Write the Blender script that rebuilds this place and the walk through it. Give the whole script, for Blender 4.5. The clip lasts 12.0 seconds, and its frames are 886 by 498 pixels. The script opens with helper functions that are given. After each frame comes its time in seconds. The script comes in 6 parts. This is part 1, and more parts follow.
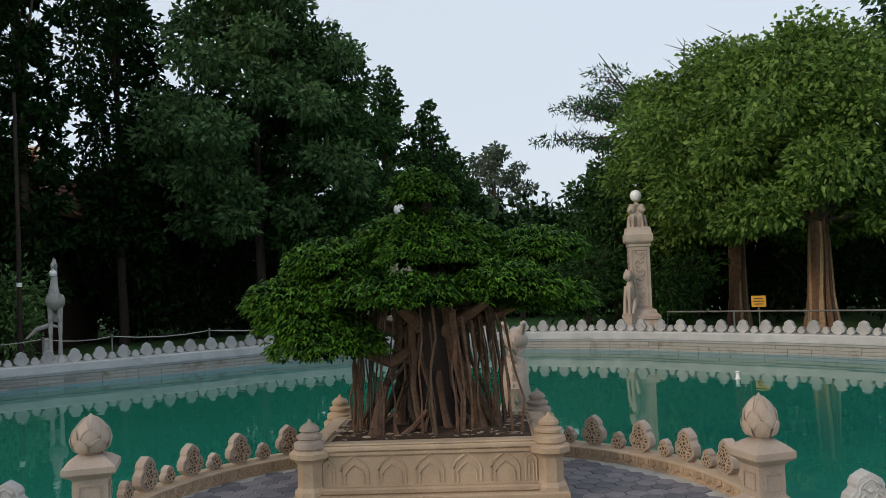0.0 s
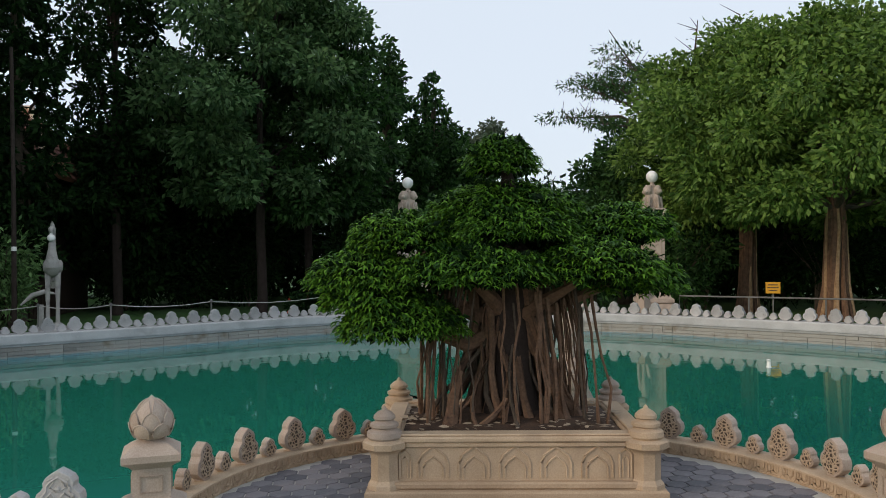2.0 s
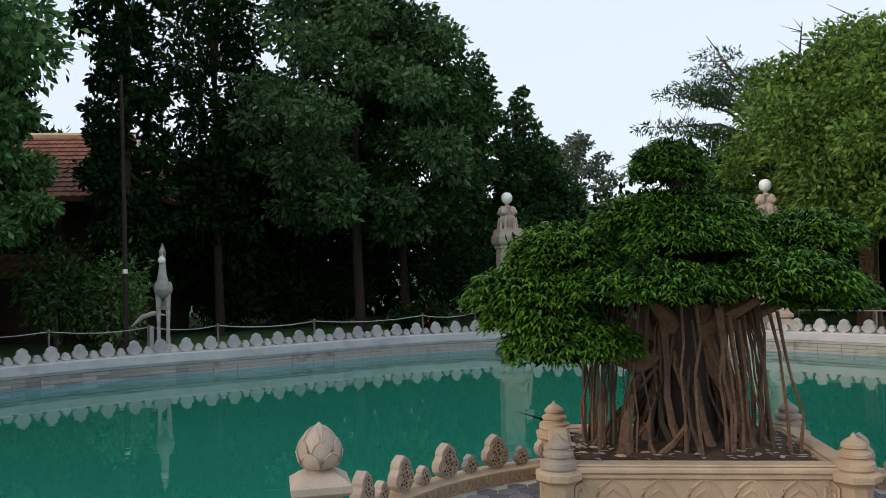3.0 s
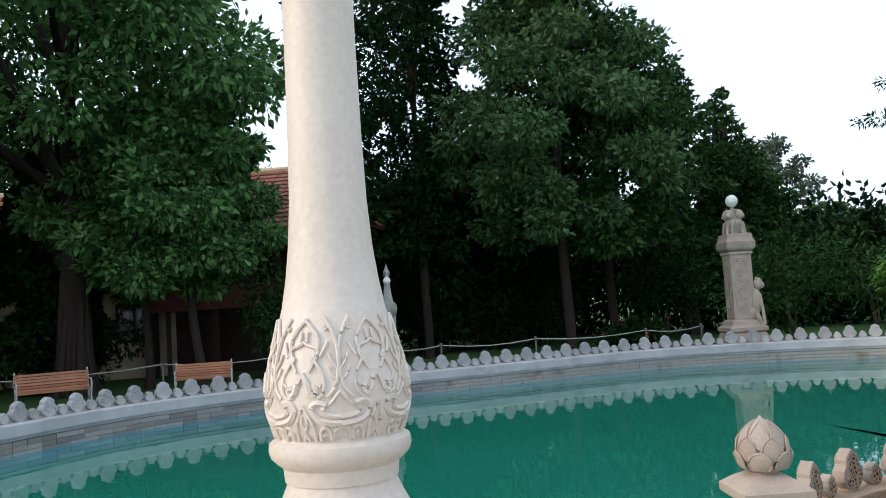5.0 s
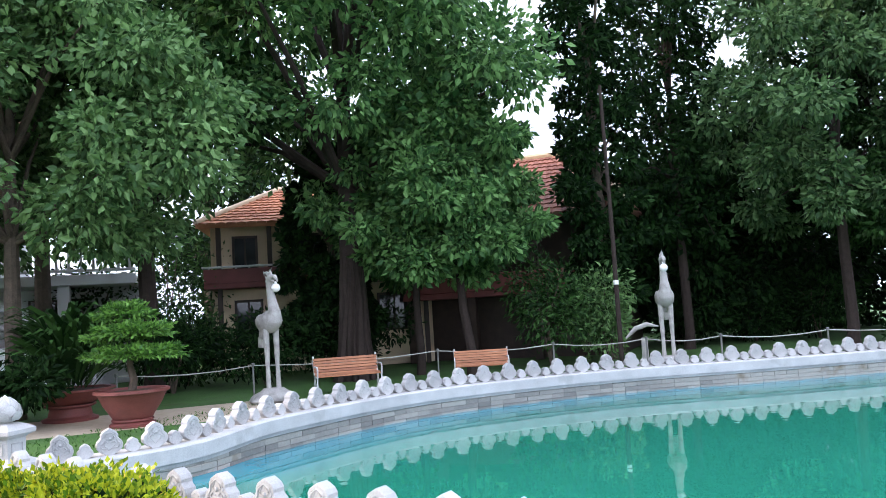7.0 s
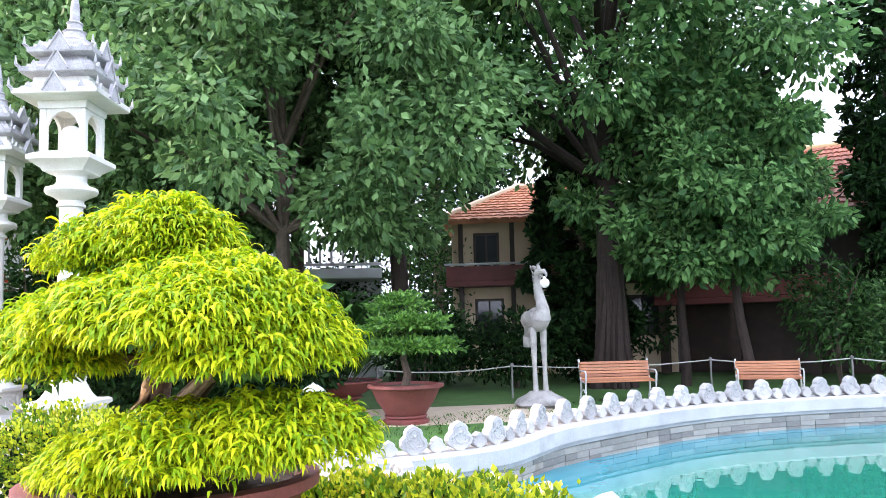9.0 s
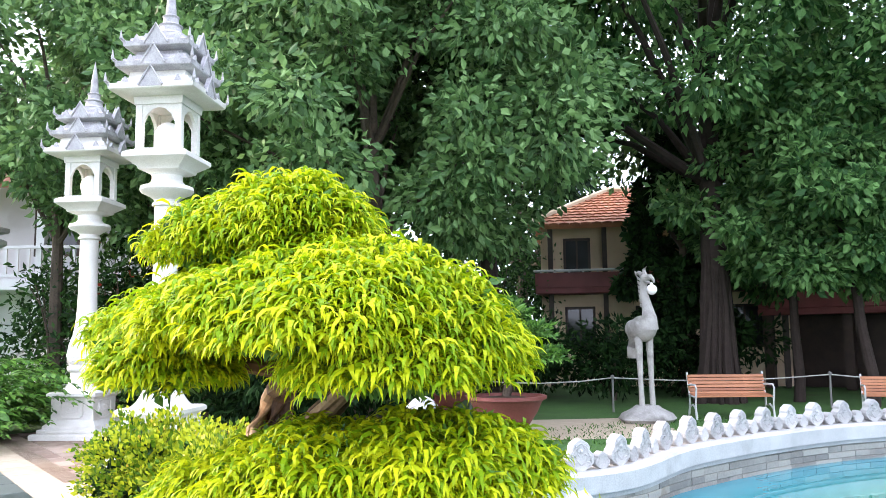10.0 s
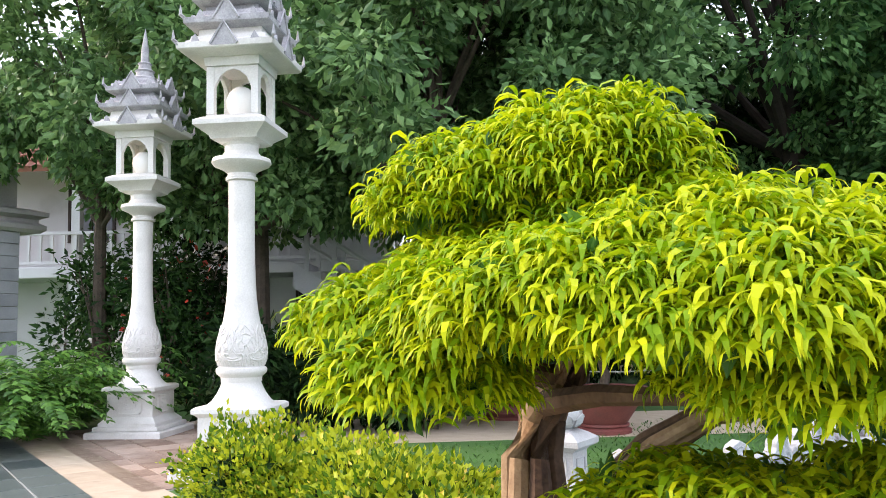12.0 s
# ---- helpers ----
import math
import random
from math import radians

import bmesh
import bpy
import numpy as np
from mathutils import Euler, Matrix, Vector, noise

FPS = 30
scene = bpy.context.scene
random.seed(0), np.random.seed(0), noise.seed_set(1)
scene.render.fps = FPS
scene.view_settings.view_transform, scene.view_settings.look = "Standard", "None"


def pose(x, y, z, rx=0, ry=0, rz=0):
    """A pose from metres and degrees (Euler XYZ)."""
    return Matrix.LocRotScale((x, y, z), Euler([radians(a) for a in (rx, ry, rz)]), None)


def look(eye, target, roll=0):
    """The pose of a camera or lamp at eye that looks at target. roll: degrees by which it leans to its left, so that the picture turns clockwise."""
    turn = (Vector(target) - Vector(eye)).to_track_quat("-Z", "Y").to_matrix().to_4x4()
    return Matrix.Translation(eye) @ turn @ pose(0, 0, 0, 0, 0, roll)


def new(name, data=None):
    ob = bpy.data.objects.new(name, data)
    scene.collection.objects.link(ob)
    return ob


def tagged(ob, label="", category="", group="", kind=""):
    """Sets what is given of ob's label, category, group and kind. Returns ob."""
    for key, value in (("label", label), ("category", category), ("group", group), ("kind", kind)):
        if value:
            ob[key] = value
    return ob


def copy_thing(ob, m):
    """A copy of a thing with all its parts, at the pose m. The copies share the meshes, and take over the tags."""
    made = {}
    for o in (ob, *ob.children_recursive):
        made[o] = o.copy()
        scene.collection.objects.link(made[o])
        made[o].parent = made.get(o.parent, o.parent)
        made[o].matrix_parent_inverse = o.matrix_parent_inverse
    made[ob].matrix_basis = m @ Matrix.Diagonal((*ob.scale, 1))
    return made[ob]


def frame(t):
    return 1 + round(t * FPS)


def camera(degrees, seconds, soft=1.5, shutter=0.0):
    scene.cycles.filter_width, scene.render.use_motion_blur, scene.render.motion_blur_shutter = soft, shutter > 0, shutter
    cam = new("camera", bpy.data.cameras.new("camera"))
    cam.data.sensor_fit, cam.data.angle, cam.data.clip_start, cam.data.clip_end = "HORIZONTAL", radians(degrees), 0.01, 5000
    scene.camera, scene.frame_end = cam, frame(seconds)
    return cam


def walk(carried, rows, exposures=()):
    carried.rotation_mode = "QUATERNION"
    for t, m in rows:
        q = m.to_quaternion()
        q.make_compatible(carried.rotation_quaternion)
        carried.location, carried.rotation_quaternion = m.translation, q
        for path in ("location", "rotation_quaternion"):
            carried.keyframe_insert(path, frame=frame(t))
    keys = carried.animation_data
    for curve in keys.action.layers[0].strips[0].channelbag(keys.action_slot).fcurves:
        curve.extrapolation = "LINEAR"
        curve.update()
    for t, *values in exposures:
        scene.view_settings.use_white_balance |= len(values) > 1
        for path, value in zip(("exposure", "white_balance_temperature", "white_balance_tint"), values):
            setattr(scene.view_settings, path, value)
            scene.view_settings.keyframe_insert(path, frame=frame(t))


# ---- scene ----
cam = camera(56.9, 12.0, soft=0.8)

PATH = [
    (0, (3.376, -0.307, 1.673), (3.525, 1.686, 1.747), -2.2),
    (0.5, (3.255, -0.191, 1.701), (3.406, 1.802, 1.774), -1.7),
    (1, (3.125, -0.028, 1.697), (3.282, 1.965, 1.76), -1.3),
    (1.5, (2.864, 0.131, 1.695), (3.051, 2.121, 1.735), -0.7),
    (2, (2.62, 0.299, 1.697), (2.82, 2.289, 1.712), -0.5),
    (2.5, (2.361, 0.543, 1.704), (2.49, 2.539, 1.728), -0.9),
    (3, (2.025, 0.725, 1.697), (2.039, 2.724, 1.757), -1.4),
    (4.8, (0.721, 1.203, 1.482), (0.399, 3.171, 1.629), -3.4),
    (5, (0.539, 1.244, 1.469), (0.173, 3.205, 1.613), -3.6),
    (5.5, (0.073, 1.363, 1.477), (-0.406, 3.3, 1.61), -4.0),
    (6, (-0.372, 1.323, 1.504), (-0.961, 3.23, 1.633), -4.1),
    (6.5, (-0.809, 1.212, 1.514), (-1.51, 3.08, 1.652), -3.8),
    (7, (-1.062, 1.152, 1.515), (-1.891, 2.966, 1.665), -3.4),
    (7.5, (-1.5, 1.191, 1.55), (-2.443, 2.948, 1.703), -3.1),
    (7.7, (-1.636, 1.195, 1.537), (-2.625, 2.926, 1.698), -3.0),
    (9.3, (-3.086, 1.651, 1.413), (-4.372, 3.169, 1.609), -1.1),
    (9.5, (-3.224, 1.71, 1.408), (-4.541, 3.201, 1.612), -1.0),
    (10, (-3.582, 1.81, 1.423), (-4.953, 3.25, 1.634), -0.7),
    (10.5, (-3.936, 1.824, 1.456), (-5.329, 3.243, 1.666), -0.7),
    (11, (-4.298, 1.905, 1.441), (-5.706, 3.31, 1.651), -1.0),
    (11.5, (-4.669, 1.959, 1.453), (-6.078, 3.366, 1.644), -1.5),
    (12, (-4.98, 1.881, 1.458), (-6.379, 3.299, 1.634), -1.2),
]
EXPOSURES = [(0, -0.36, 6700, 9), (1.0, -0.28, 6700, 9), (2.5, -0.2, 6700, 9), (3.2, -0.05, 6600, 10), (4.8, 0.28, 6250, 10), (5.5, 0.26, 6250, 10), (6.4, 0.15, 6250, 11), (6.55, 0.35, 6250, 13),
             (6.8, 1.15, 6200, 17), (7.0, 1.55, 6200, 18), (7.3, 1.82, 6250, 21), (7.7, 2.05, 6300, 22), (9.3, 2.02, 6300, 19), (10.5, 1.78, 6500, 17), (11.3, 1.5, 6600, 17), (12, 1.36, 6650, 17)]
walk(cam, [(t, look(eye, target, roll)) for t, eye, target, roll in PATH], EXPOSURES)

# ---- light ----
SUN_AZ, SUN_EL = radians(242), radians(24)   # compass-like turn of the sun round z, and its height
world = bpy.data.worlds.new("sky")
scene.world = world
world.use_nodes = True
wn = world.node_tree
sky = wn.nodes.new("ShaderNodeTexSky")
sky.sky_type, sky.sun_disc = "NISHITA", False
sky.sun_elevation, sky.sun_rotation = SUN_EL, SUN_AZ
sky.air_density, sky.dust_density, sky.ozone_density = 1.0, 3.0, 1.0
# a bright hazy overcast over the clear sky's own light
haze = wn.nodes.new("ShaderNodeMixRGB")
haze.inputs[0].default_value = 0.80
haze.inputs[2].default_value = (8.4, 9.4, 10.9, 1)
wn.links.new(sky.outputs[0], haze.inputs[1])
wn.nodes["Background"].inputs["Strength"].default_value = 0.12
wn.links.new(haze.outputs[0], wn.nodes["Background"].inputs["Color"])
sun = new("sun", bpy.data.lights.new("sun", "SUN"))
sun.data.energy, sun.data.angle, sun.data.color = 1.5, radians(9), (1.0, 0.79, 0.58)
sun.matrix_world = look((30 * math.sin(SUN_AZ) * math.cos(SUN_EL), 30 * math.cos(SUN_AZ) * math.cos(SUN_EL), 30 * math.sin(SUN_EL)), (0, 0, 0))


# ---- materials ----
def material(name, c1, c2, rough=0.7, scale=6.0, bump=0.2, fine=60.0, metal=0.0, stain=None, stain_at=0.6, island=0.0, spec=0.5, piece=0.0):
    """A surface of two mixed colours at a coarse and a fine scale, with relief and, if wanted, stains."""
    m = bpy.data.materials.new(name)
    m.use_nodes = True
    t = m.node_tree
    b = t.nodes["Principled BSDF"]
    co = t.nodes.new("ShaderNodeTexCoord")
    n1 = t.nodes.new("ShaderNodeTexNoise")
    n1.inputs["Scale"].default_value, n1.inputs["Detail"].default_value = scale, 5
    n2 = t.nodes.new("ShaderNodeTexNoise")
    n2.inputs["Scale"].default_value, n2.inputs["Detail"].default_value = fine, 4
    t.links.new(co.outputs["Object"], n1.inputs["Vector"])
    t.links.new(co.outputs["Object"], n2.inputs["Vector"])
    add = t.nodes.new("ShaderNodeMath")
    add.operation = "MULTIPLY_ADD"
    add.inputs[1].default_value = 0.45
    t.links.new(n2.outputs[0], add.inputs[0])
    half = t.nodes.new("ShaderNodeMath")
    half.operation = "MULTIPLY"
    half.inputs[1].default_value = 0.6
    t.links.new(n1.outputs[0], half.inputs[0])
    t.links.new(half.outputs[0], add.inputs[2])
    last = add.outputs[0]
    if island or piece:
        if island:
            g = t.nodes.new("ShaderNodeNewGeometry")
            src = g.outputs["Random Per Island"]
        else:
            g = t.nodes.new("ShaderNodeObjectInfo")
            src = g.outputs["Random"]
        k = t.nodes.new("ShaderNodeMath")
        k.operation = "MULTIPLY_ADD"
        k.inputs[1].default_value = island or piece
        t.links.new(src, k.inputs[0])
        sub = t.nodes.new("ShaderNodeMath")
        sub.operation = "SUBTRACT"
        sub.inputs[1].default_value = (island or piece) / 2
        t.links.new(last, sub.inputs[0])
        t.links.new(sub.outputs[0], k.inputs[2])
        last = k.outputs[0]
    ramp = t.nodes.new("ShaderNodeValToRGB")
    ramp.color_ramp.elements[0].position, ramp.color_ramp.elements[1].position = 0.3, 0.72
    ramp.color_ramp.elements[0].color, ramp.color_ramp.elements[1].color = (*c1, 1), (*c2, 1)
    t.links.new(last, ramp.inputs[0])
    colour = ramp.outputs[0]
    if stain:
        n3 = t.nodes.new("ShaderNodeTexNoise")
        n3.inputs["Scale"].default_value, n3.inputs["Detail"].default_value = scale * 0.55, 7
        t.links.new(co.outputs["Object"], n3.inputs["Vector"])
        sr = t.nodes.new("ShaderNodeValToRGB")
        sr.color_ramp.elements[0].position, sr.color_ramp.elements[1].position = stain_at - 0.06, stain_at + 0.12
        t.links.new(n3.outputs[0], sr.inputs[0])
        mix = t.nodes.new("ShaderNodeMixRGB")
        mix.inputs[2].default_value = (*stain, 1)
        t.links.new(sr.outputs[0], mix.inputs[0])
        t.links.new(colour, mix.inputs[1])
        colour = mix.outputs[0]
    t.links.new(colour, b.inputs["Base Color"])
    b.inputs["Roughness"].default_value, b.inputs["Metallic"].default_value = rough, metal
    b.inputs["Specular IOR Level"].default_value = spec
    if bump:
        bp = t.nodes.new("ShaderNodeBump")
        bp.inputs["Strength"].default_value, bp.inputs["Distance"].default_value = bump, 0.01
        t.links.new(add.outputs[0], bp.inputs["Height"])
        t.links.new(bp.outputs[0], b.inputs["Normal"])
    return m


def leaf_material(name, c1, c2, through_light=0.3, rough=0.45, spec=0.35):
    """Leaves that differ one from another, and let some light through."""
    m = material(name, c1, c2, rough, 0.6, 0, 30, island=0.9, spec=spec)
    t = m.node_tree
    b, out = t.nodes["Principled BSDF"], t.nodes["Material Output"]
    tr = t.nodes.new("ShaderNodeBsdfTranslucent")
    mix = t.nodes.new("ShaderNodeMixShader")
    mix.inputs[0].default_value = through_light
    t.links.new(b.inputs["Base Color"].links[0].from_socket, tr.inputs["Color"])
    t.links.new(b.outputs[0], mix.inputs[1])
    t.links.new(tr.outputs[0], mix.inputs[2])
    t.links.new(mix.outputs[0], out.inputs["Surface"])
    return m


STONE = material("sandstone", (0.29, 0.225, 0.18), (0.50, 0.41, 0.34), 0.85, 3, 0.35, 90, stain=(0.20, 0.16, 0.13), stain_at=0.62, piece=0.25)
WARM = material("warm_sandstone", (0.34, 0.24, 0.155), (0.54, 0.41, 0.285), 0.85, 3, 0.35, 90, stain=(0.25, 0.19, 0.14), stain_at=0.64, piece=0.25)
WHITE = material("pale_weathered_stone", (0.31, 0.305, 0.30), (0.54, 0.53, 0.52), 0.7, 2.5, 0.3, 70, stain=(0.26, 0.25, 0.23), stain_at=0.64, piece=0.25)
LAMPWHITE = material("white_painted_stone", (0.54, 0.52, 0.49), (0.76, 0.74, 0.71), 0.6, 2.5, 0.25, 60, stain=(0.40, 0.38, 0.35), stain_at=0.66)
CREAM = material("cream_stone_paint", (0.60, 0.52, 0.455), (0.77, 0.69, 0.61), 0.55, 1.6, 0.12, 40, stain=(0.52, 0.46, 0.41), stain_at=0.66)
TIER = material("grey_stone_tier", (0.22, 0.215, 0.235), (0.50, 0.485, 0.50), 0.8, 8, 0.3, 60)
GREYSTATUE = material("grey_statue_stone", (0.26, 0.25, 0.24), (0.46, 0.44, 0.41), 0.8, 6, 0.3, 60, stain=(0.16, 0.15, 0.14), stain_at=0.6)
GRASS = material("grass", (0.025, 0.075, 0.012), (0.06, 0.16, 0.025), 0.9, 1.5, 0.6, 220, stain=(0.05, 0.06, 0.02), stain_at=0.66)
BLADE = leaf_material("grass_blade", (0.03, 0.09, 0.012), (0.08, 0.19, 0.03), 0.2)
SLATE = material("dark_slate_tile", (0.05, 0.065, 0.065), (0.12, 0.14, 0.135), 0.32, 4, 0.15, 70, piece=0.5)
JOINT = material("pale_joint", (0.34, 0.32, 0.29), (0.5, 0.48, 0.44), 0.9, 8, 0.2)
BEIGE = material("beige_paving", (0.36, 0.28, 0.20), (0.52, 0.42, 0.31), 0.7, 5, 0.2, 80, piece=0.3)
HEX = material("dark_hex_tile", (0.07, 0.07, 0.085), (0.16, 0.15, 0.165), 0.6, 5, 0.3, 60, piece=0.6)
CLADDING = material("wall_stone", (0.19, 0.18, 0.165), (0.36, 0.34, 0.30), 0.75, 5, 0.5, 50, stain=(0.17, 0.13, 0.08), stain_at=0.6, piece=0.45)
MORTAR = material("mortar", (0.20, 0.19, 0.17), (0.34, 0.32, 0.28), 0.9, 6, 0.3)
SOIL = material("soil", (0.025, 0.015, 0.01), (0.09, 0.05, 0.03), 0.95, 12, 0.8, 60)
BARK = material("bark", (0.035, 0.026, 0.02), (0.12, 0.09, 0.065), 0.9, 7, 0.8, 40)
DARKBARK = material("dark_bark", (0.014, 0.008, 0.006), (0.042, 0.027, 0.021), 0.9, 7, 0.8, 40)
BRICKPAVE = material("red_brown_paving", (0.20, 0.13, 0.095), (0.40, 0.30, 0.24), 0.8, 3, 0.2, 40, piece=0.4)
FIGBARK = material("fig_bark", (0.05, 0.026, 0.016), (0.20, 0.115, 0.07), 0.85, 9, 0.8, 50, island=0.3)
ROOTBARK = material("tan_root_bark", (0.21, 0.12, 0.062), (0.46, 0.31, 0.18), 0.8, 14, 0.8, 60)
PALEBARK = material("pale_bark", (0.20, 0.15, 0.10), (0.42, 0.34, 0.25), 0.85, 9, 0.6, 50)
CLAY = material("red_clay_pot", (0.13, 0.032, 0.028), (0.25, 0.072, 0.06), 0.6, 3, 0.2, 50, stain=(0.14, 0.06, 0.05), stain_at=0.64)
WOOD = material("orange_brown_slat", (0.24, 0.085, 0.035), (0.42, 0.17, 0.075), 0.5, 4, 0.2, 50, piece=0.4)
IRON = material("pale_painted_iron", (0.42, 0.42, 0.42), (0.62, 0.62, 0.62), 0.5, 8, 0.15)
ROOF = material("orange_roof_tile", (0.34, 0.12, 0.06), (0.58, 0.25, 0.13), 0.8, 3, 0.3, 40, island=0.4)
REDROOF = material("red_brown_roof_tile", (0.20, 0.075, 0.05), (0.36, 0.15, 0.105), 0.8, 3, 0.3, 40, island=0.4)
PLASTER = material("cream_plaster", (0.66, 0.51, 0.34), (0.80, 0.65, 0.47), 0.85, 1.5, 0.1, 40, stain=(0.45, 0.36, 0.25), stain_at=0.64)
WHITEWALL = material("white_plaster", (0.52, 0.52, 0.53), (0.68, 0.68, 0.69), 0.85, 1.0, 0.1, 40, stain=(0.38, 0.38, 0.37), stain_at=0.63)
DARKWOOD = material("dark_wood", (0.02, 0.012, 0.009), (0.06, 0.035, 0.025), 0.6, 5, 0.3)
MAROON = material("maroon_paint", (0.12, 0.03, 0.03), (0.22, 0.06, 0.055), 0.6, 3, 0.1)
GREYBLOCK = material("grey_stone_block", (0.30, 0.31, 0.34), (0.48, 0.49, 0.52), 0.7, 3, 0.2, 50, piece=0.5)
GLOBE = material("white_globe", (0.78, 0.77, 0.74), (0.85, 0.84, 0.82), 0.25, 2, 0)
PANE = material("dark_window_pane", (0.015, 0.018, 0.022), (0.03, 0.035, 0.04), 0.08, 2, 0)
SIGN = material("yellow_orange_sign", (0.62, 0.30, 0.01), (0.75, 0.40, 0.02), 0.4, 3, 0)
INK = material("dark_sign_print", (0.05, 0.03, 0.02), (0.08, 0.05, 0.03), 0.5, 3, 0)
ROPE = material("pale_rope", (0.32, 0.31, 0.28), (0.5, 0.48, 0.44), 0.9, 20, 0.2)
POLE = material("grey_pole", (0.10, 0.10, 0.10), (0.22, 0.215, 0.2), 0.8, 4, 0.3)
YELLOW = material("yellow_petal", (0.65, 0.42, 0.02), (0.8, 0.6, 0.08), 0.5, 4, 0)
RED = material("red_petal", (0.5, 0.03, 0.02), (0.65, 0.09, 0.04), 0.5, 4, 0)
# dark green lowered to near black: deep tree shade is put into this colour
L_DARK = leaf_material("shade_dark_leaf", (0.005, 0.016, 0.005), (0.020, 0.052, 0.013), 0.2, 0.65, 0.08)
L_MID = leaf_material("mid_tree_leaf", (0.014, 0.044, 0.011), (0.056, 0.132, 0.032), 0.34, 0.55, 0.18)
L_BANYAN = leaf_material("banyan_leaf", (0.036, 0.10, 0.030), (0.155, 0.30, 0.095), 0.34, 0.5, 0.2)
L_FIGTREE = leaf_material("fig_tree_leaf", (0.055, 0.115, 0.020), (0.185, 0.30, 0.062), 0.36, 0.5, 0.25)
L_LIGHT = leaf_material("light_tree_leaf", (0.058, 0.128, 0.042), (0.172, 0.30, 0.105), 0.3, 0.5, 0.25)
L_GREY = leaf_material("greyish_broad_leaf", (0.032, 0.078, 0.026), (0.122, 0.215, 0.080), 0.34, 0.5, 0.22)
L_FAR = leaf_material("greyish_tree_leaf", (0.06, 0.085, 0.055), (0.12, 0.155, 0.10), 0.3)
L_FIG = leaf_material("fig_leaf", (0.022, 0.078, 0.008), (0.115, 0.265, 0.022), 0.28, 0.5, 0.2)
L_LIME = leaf_material("lime_leaf", (0.20, 0.34, 0.004), (0.54, 0.60, 0.008), 0.40, 0.5, 0.2)
L_HEDGE = leaf_material("hedge_leaf", (0.08, 0.17, 0.008), (0.42, 0.47, 0.02), 0.3, 0.5, 0.2)
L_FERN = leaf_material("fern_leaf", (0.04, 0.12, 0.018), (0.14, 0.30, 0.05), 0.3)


def water_material():
    m = bpy.data.materials.new("green_water")
    m.use_nodes = True
    t = m.node_tree
    b = t.nodes["Principled BSDF"]
    at = t.nodes.new("ShaderNodeAttribute")
    at.attribute_name = "shallow"
    co = t.nodes.new("ShaderNodeTexCoord")
    n = t.nodes.new("ShaderNodeTexNoise")
    n.inputs["Scale"].default_value = 0.35
    t.links.new(co.outputs["Object"], n.inputs["Vector"])
    deep = t.nodes.new("ShaderNodeMixRGB")
    deep.inputs[1].default_value, deep.inputs[2].default_value = (0.010, 0.140, 0.092, 1), (0.018, 0.190, 0.130, 1)
    t.links.new(n.outputs[0], deep.inputs[0])
    mix = t.nodes.new("ShaderNodeMixRGB")
    mix.inputs[2].default_value = (0.045, 0.26, 0.33, 1)
    t.links.new(at.outputs["Fac"], mix.inputs[0])
    t.links.new(deep.outputs[0], mix.inputs[1])
    t.links.new(mix.outputs[0], b.inputs["Base Color"])
    b.inputs["Roughness"].default_value, b.inputs["IOR"].default_value = 0.02, 1.33
    w = t.nodes.new("ShaderNodeTexNoise")
    w.inputs["Scale"].default_value, w.inputs["Detail"].default_value = 2.2, 3
    t.links.new(co.outputs["Object"], w.inputs["Vector"])
    bp = t.nodes.new("ShaderNodeBump")
    bp.inputs["Strength"].default_value, bp.inputs["Distance"].default_value = 0.10, 0.02
    t.links.new(w.outputs[0], bp.inputs["Height"])
    t.links.new(bp.outputs[0], b.inputs["Normal"])
    return m


WATER = water_material()


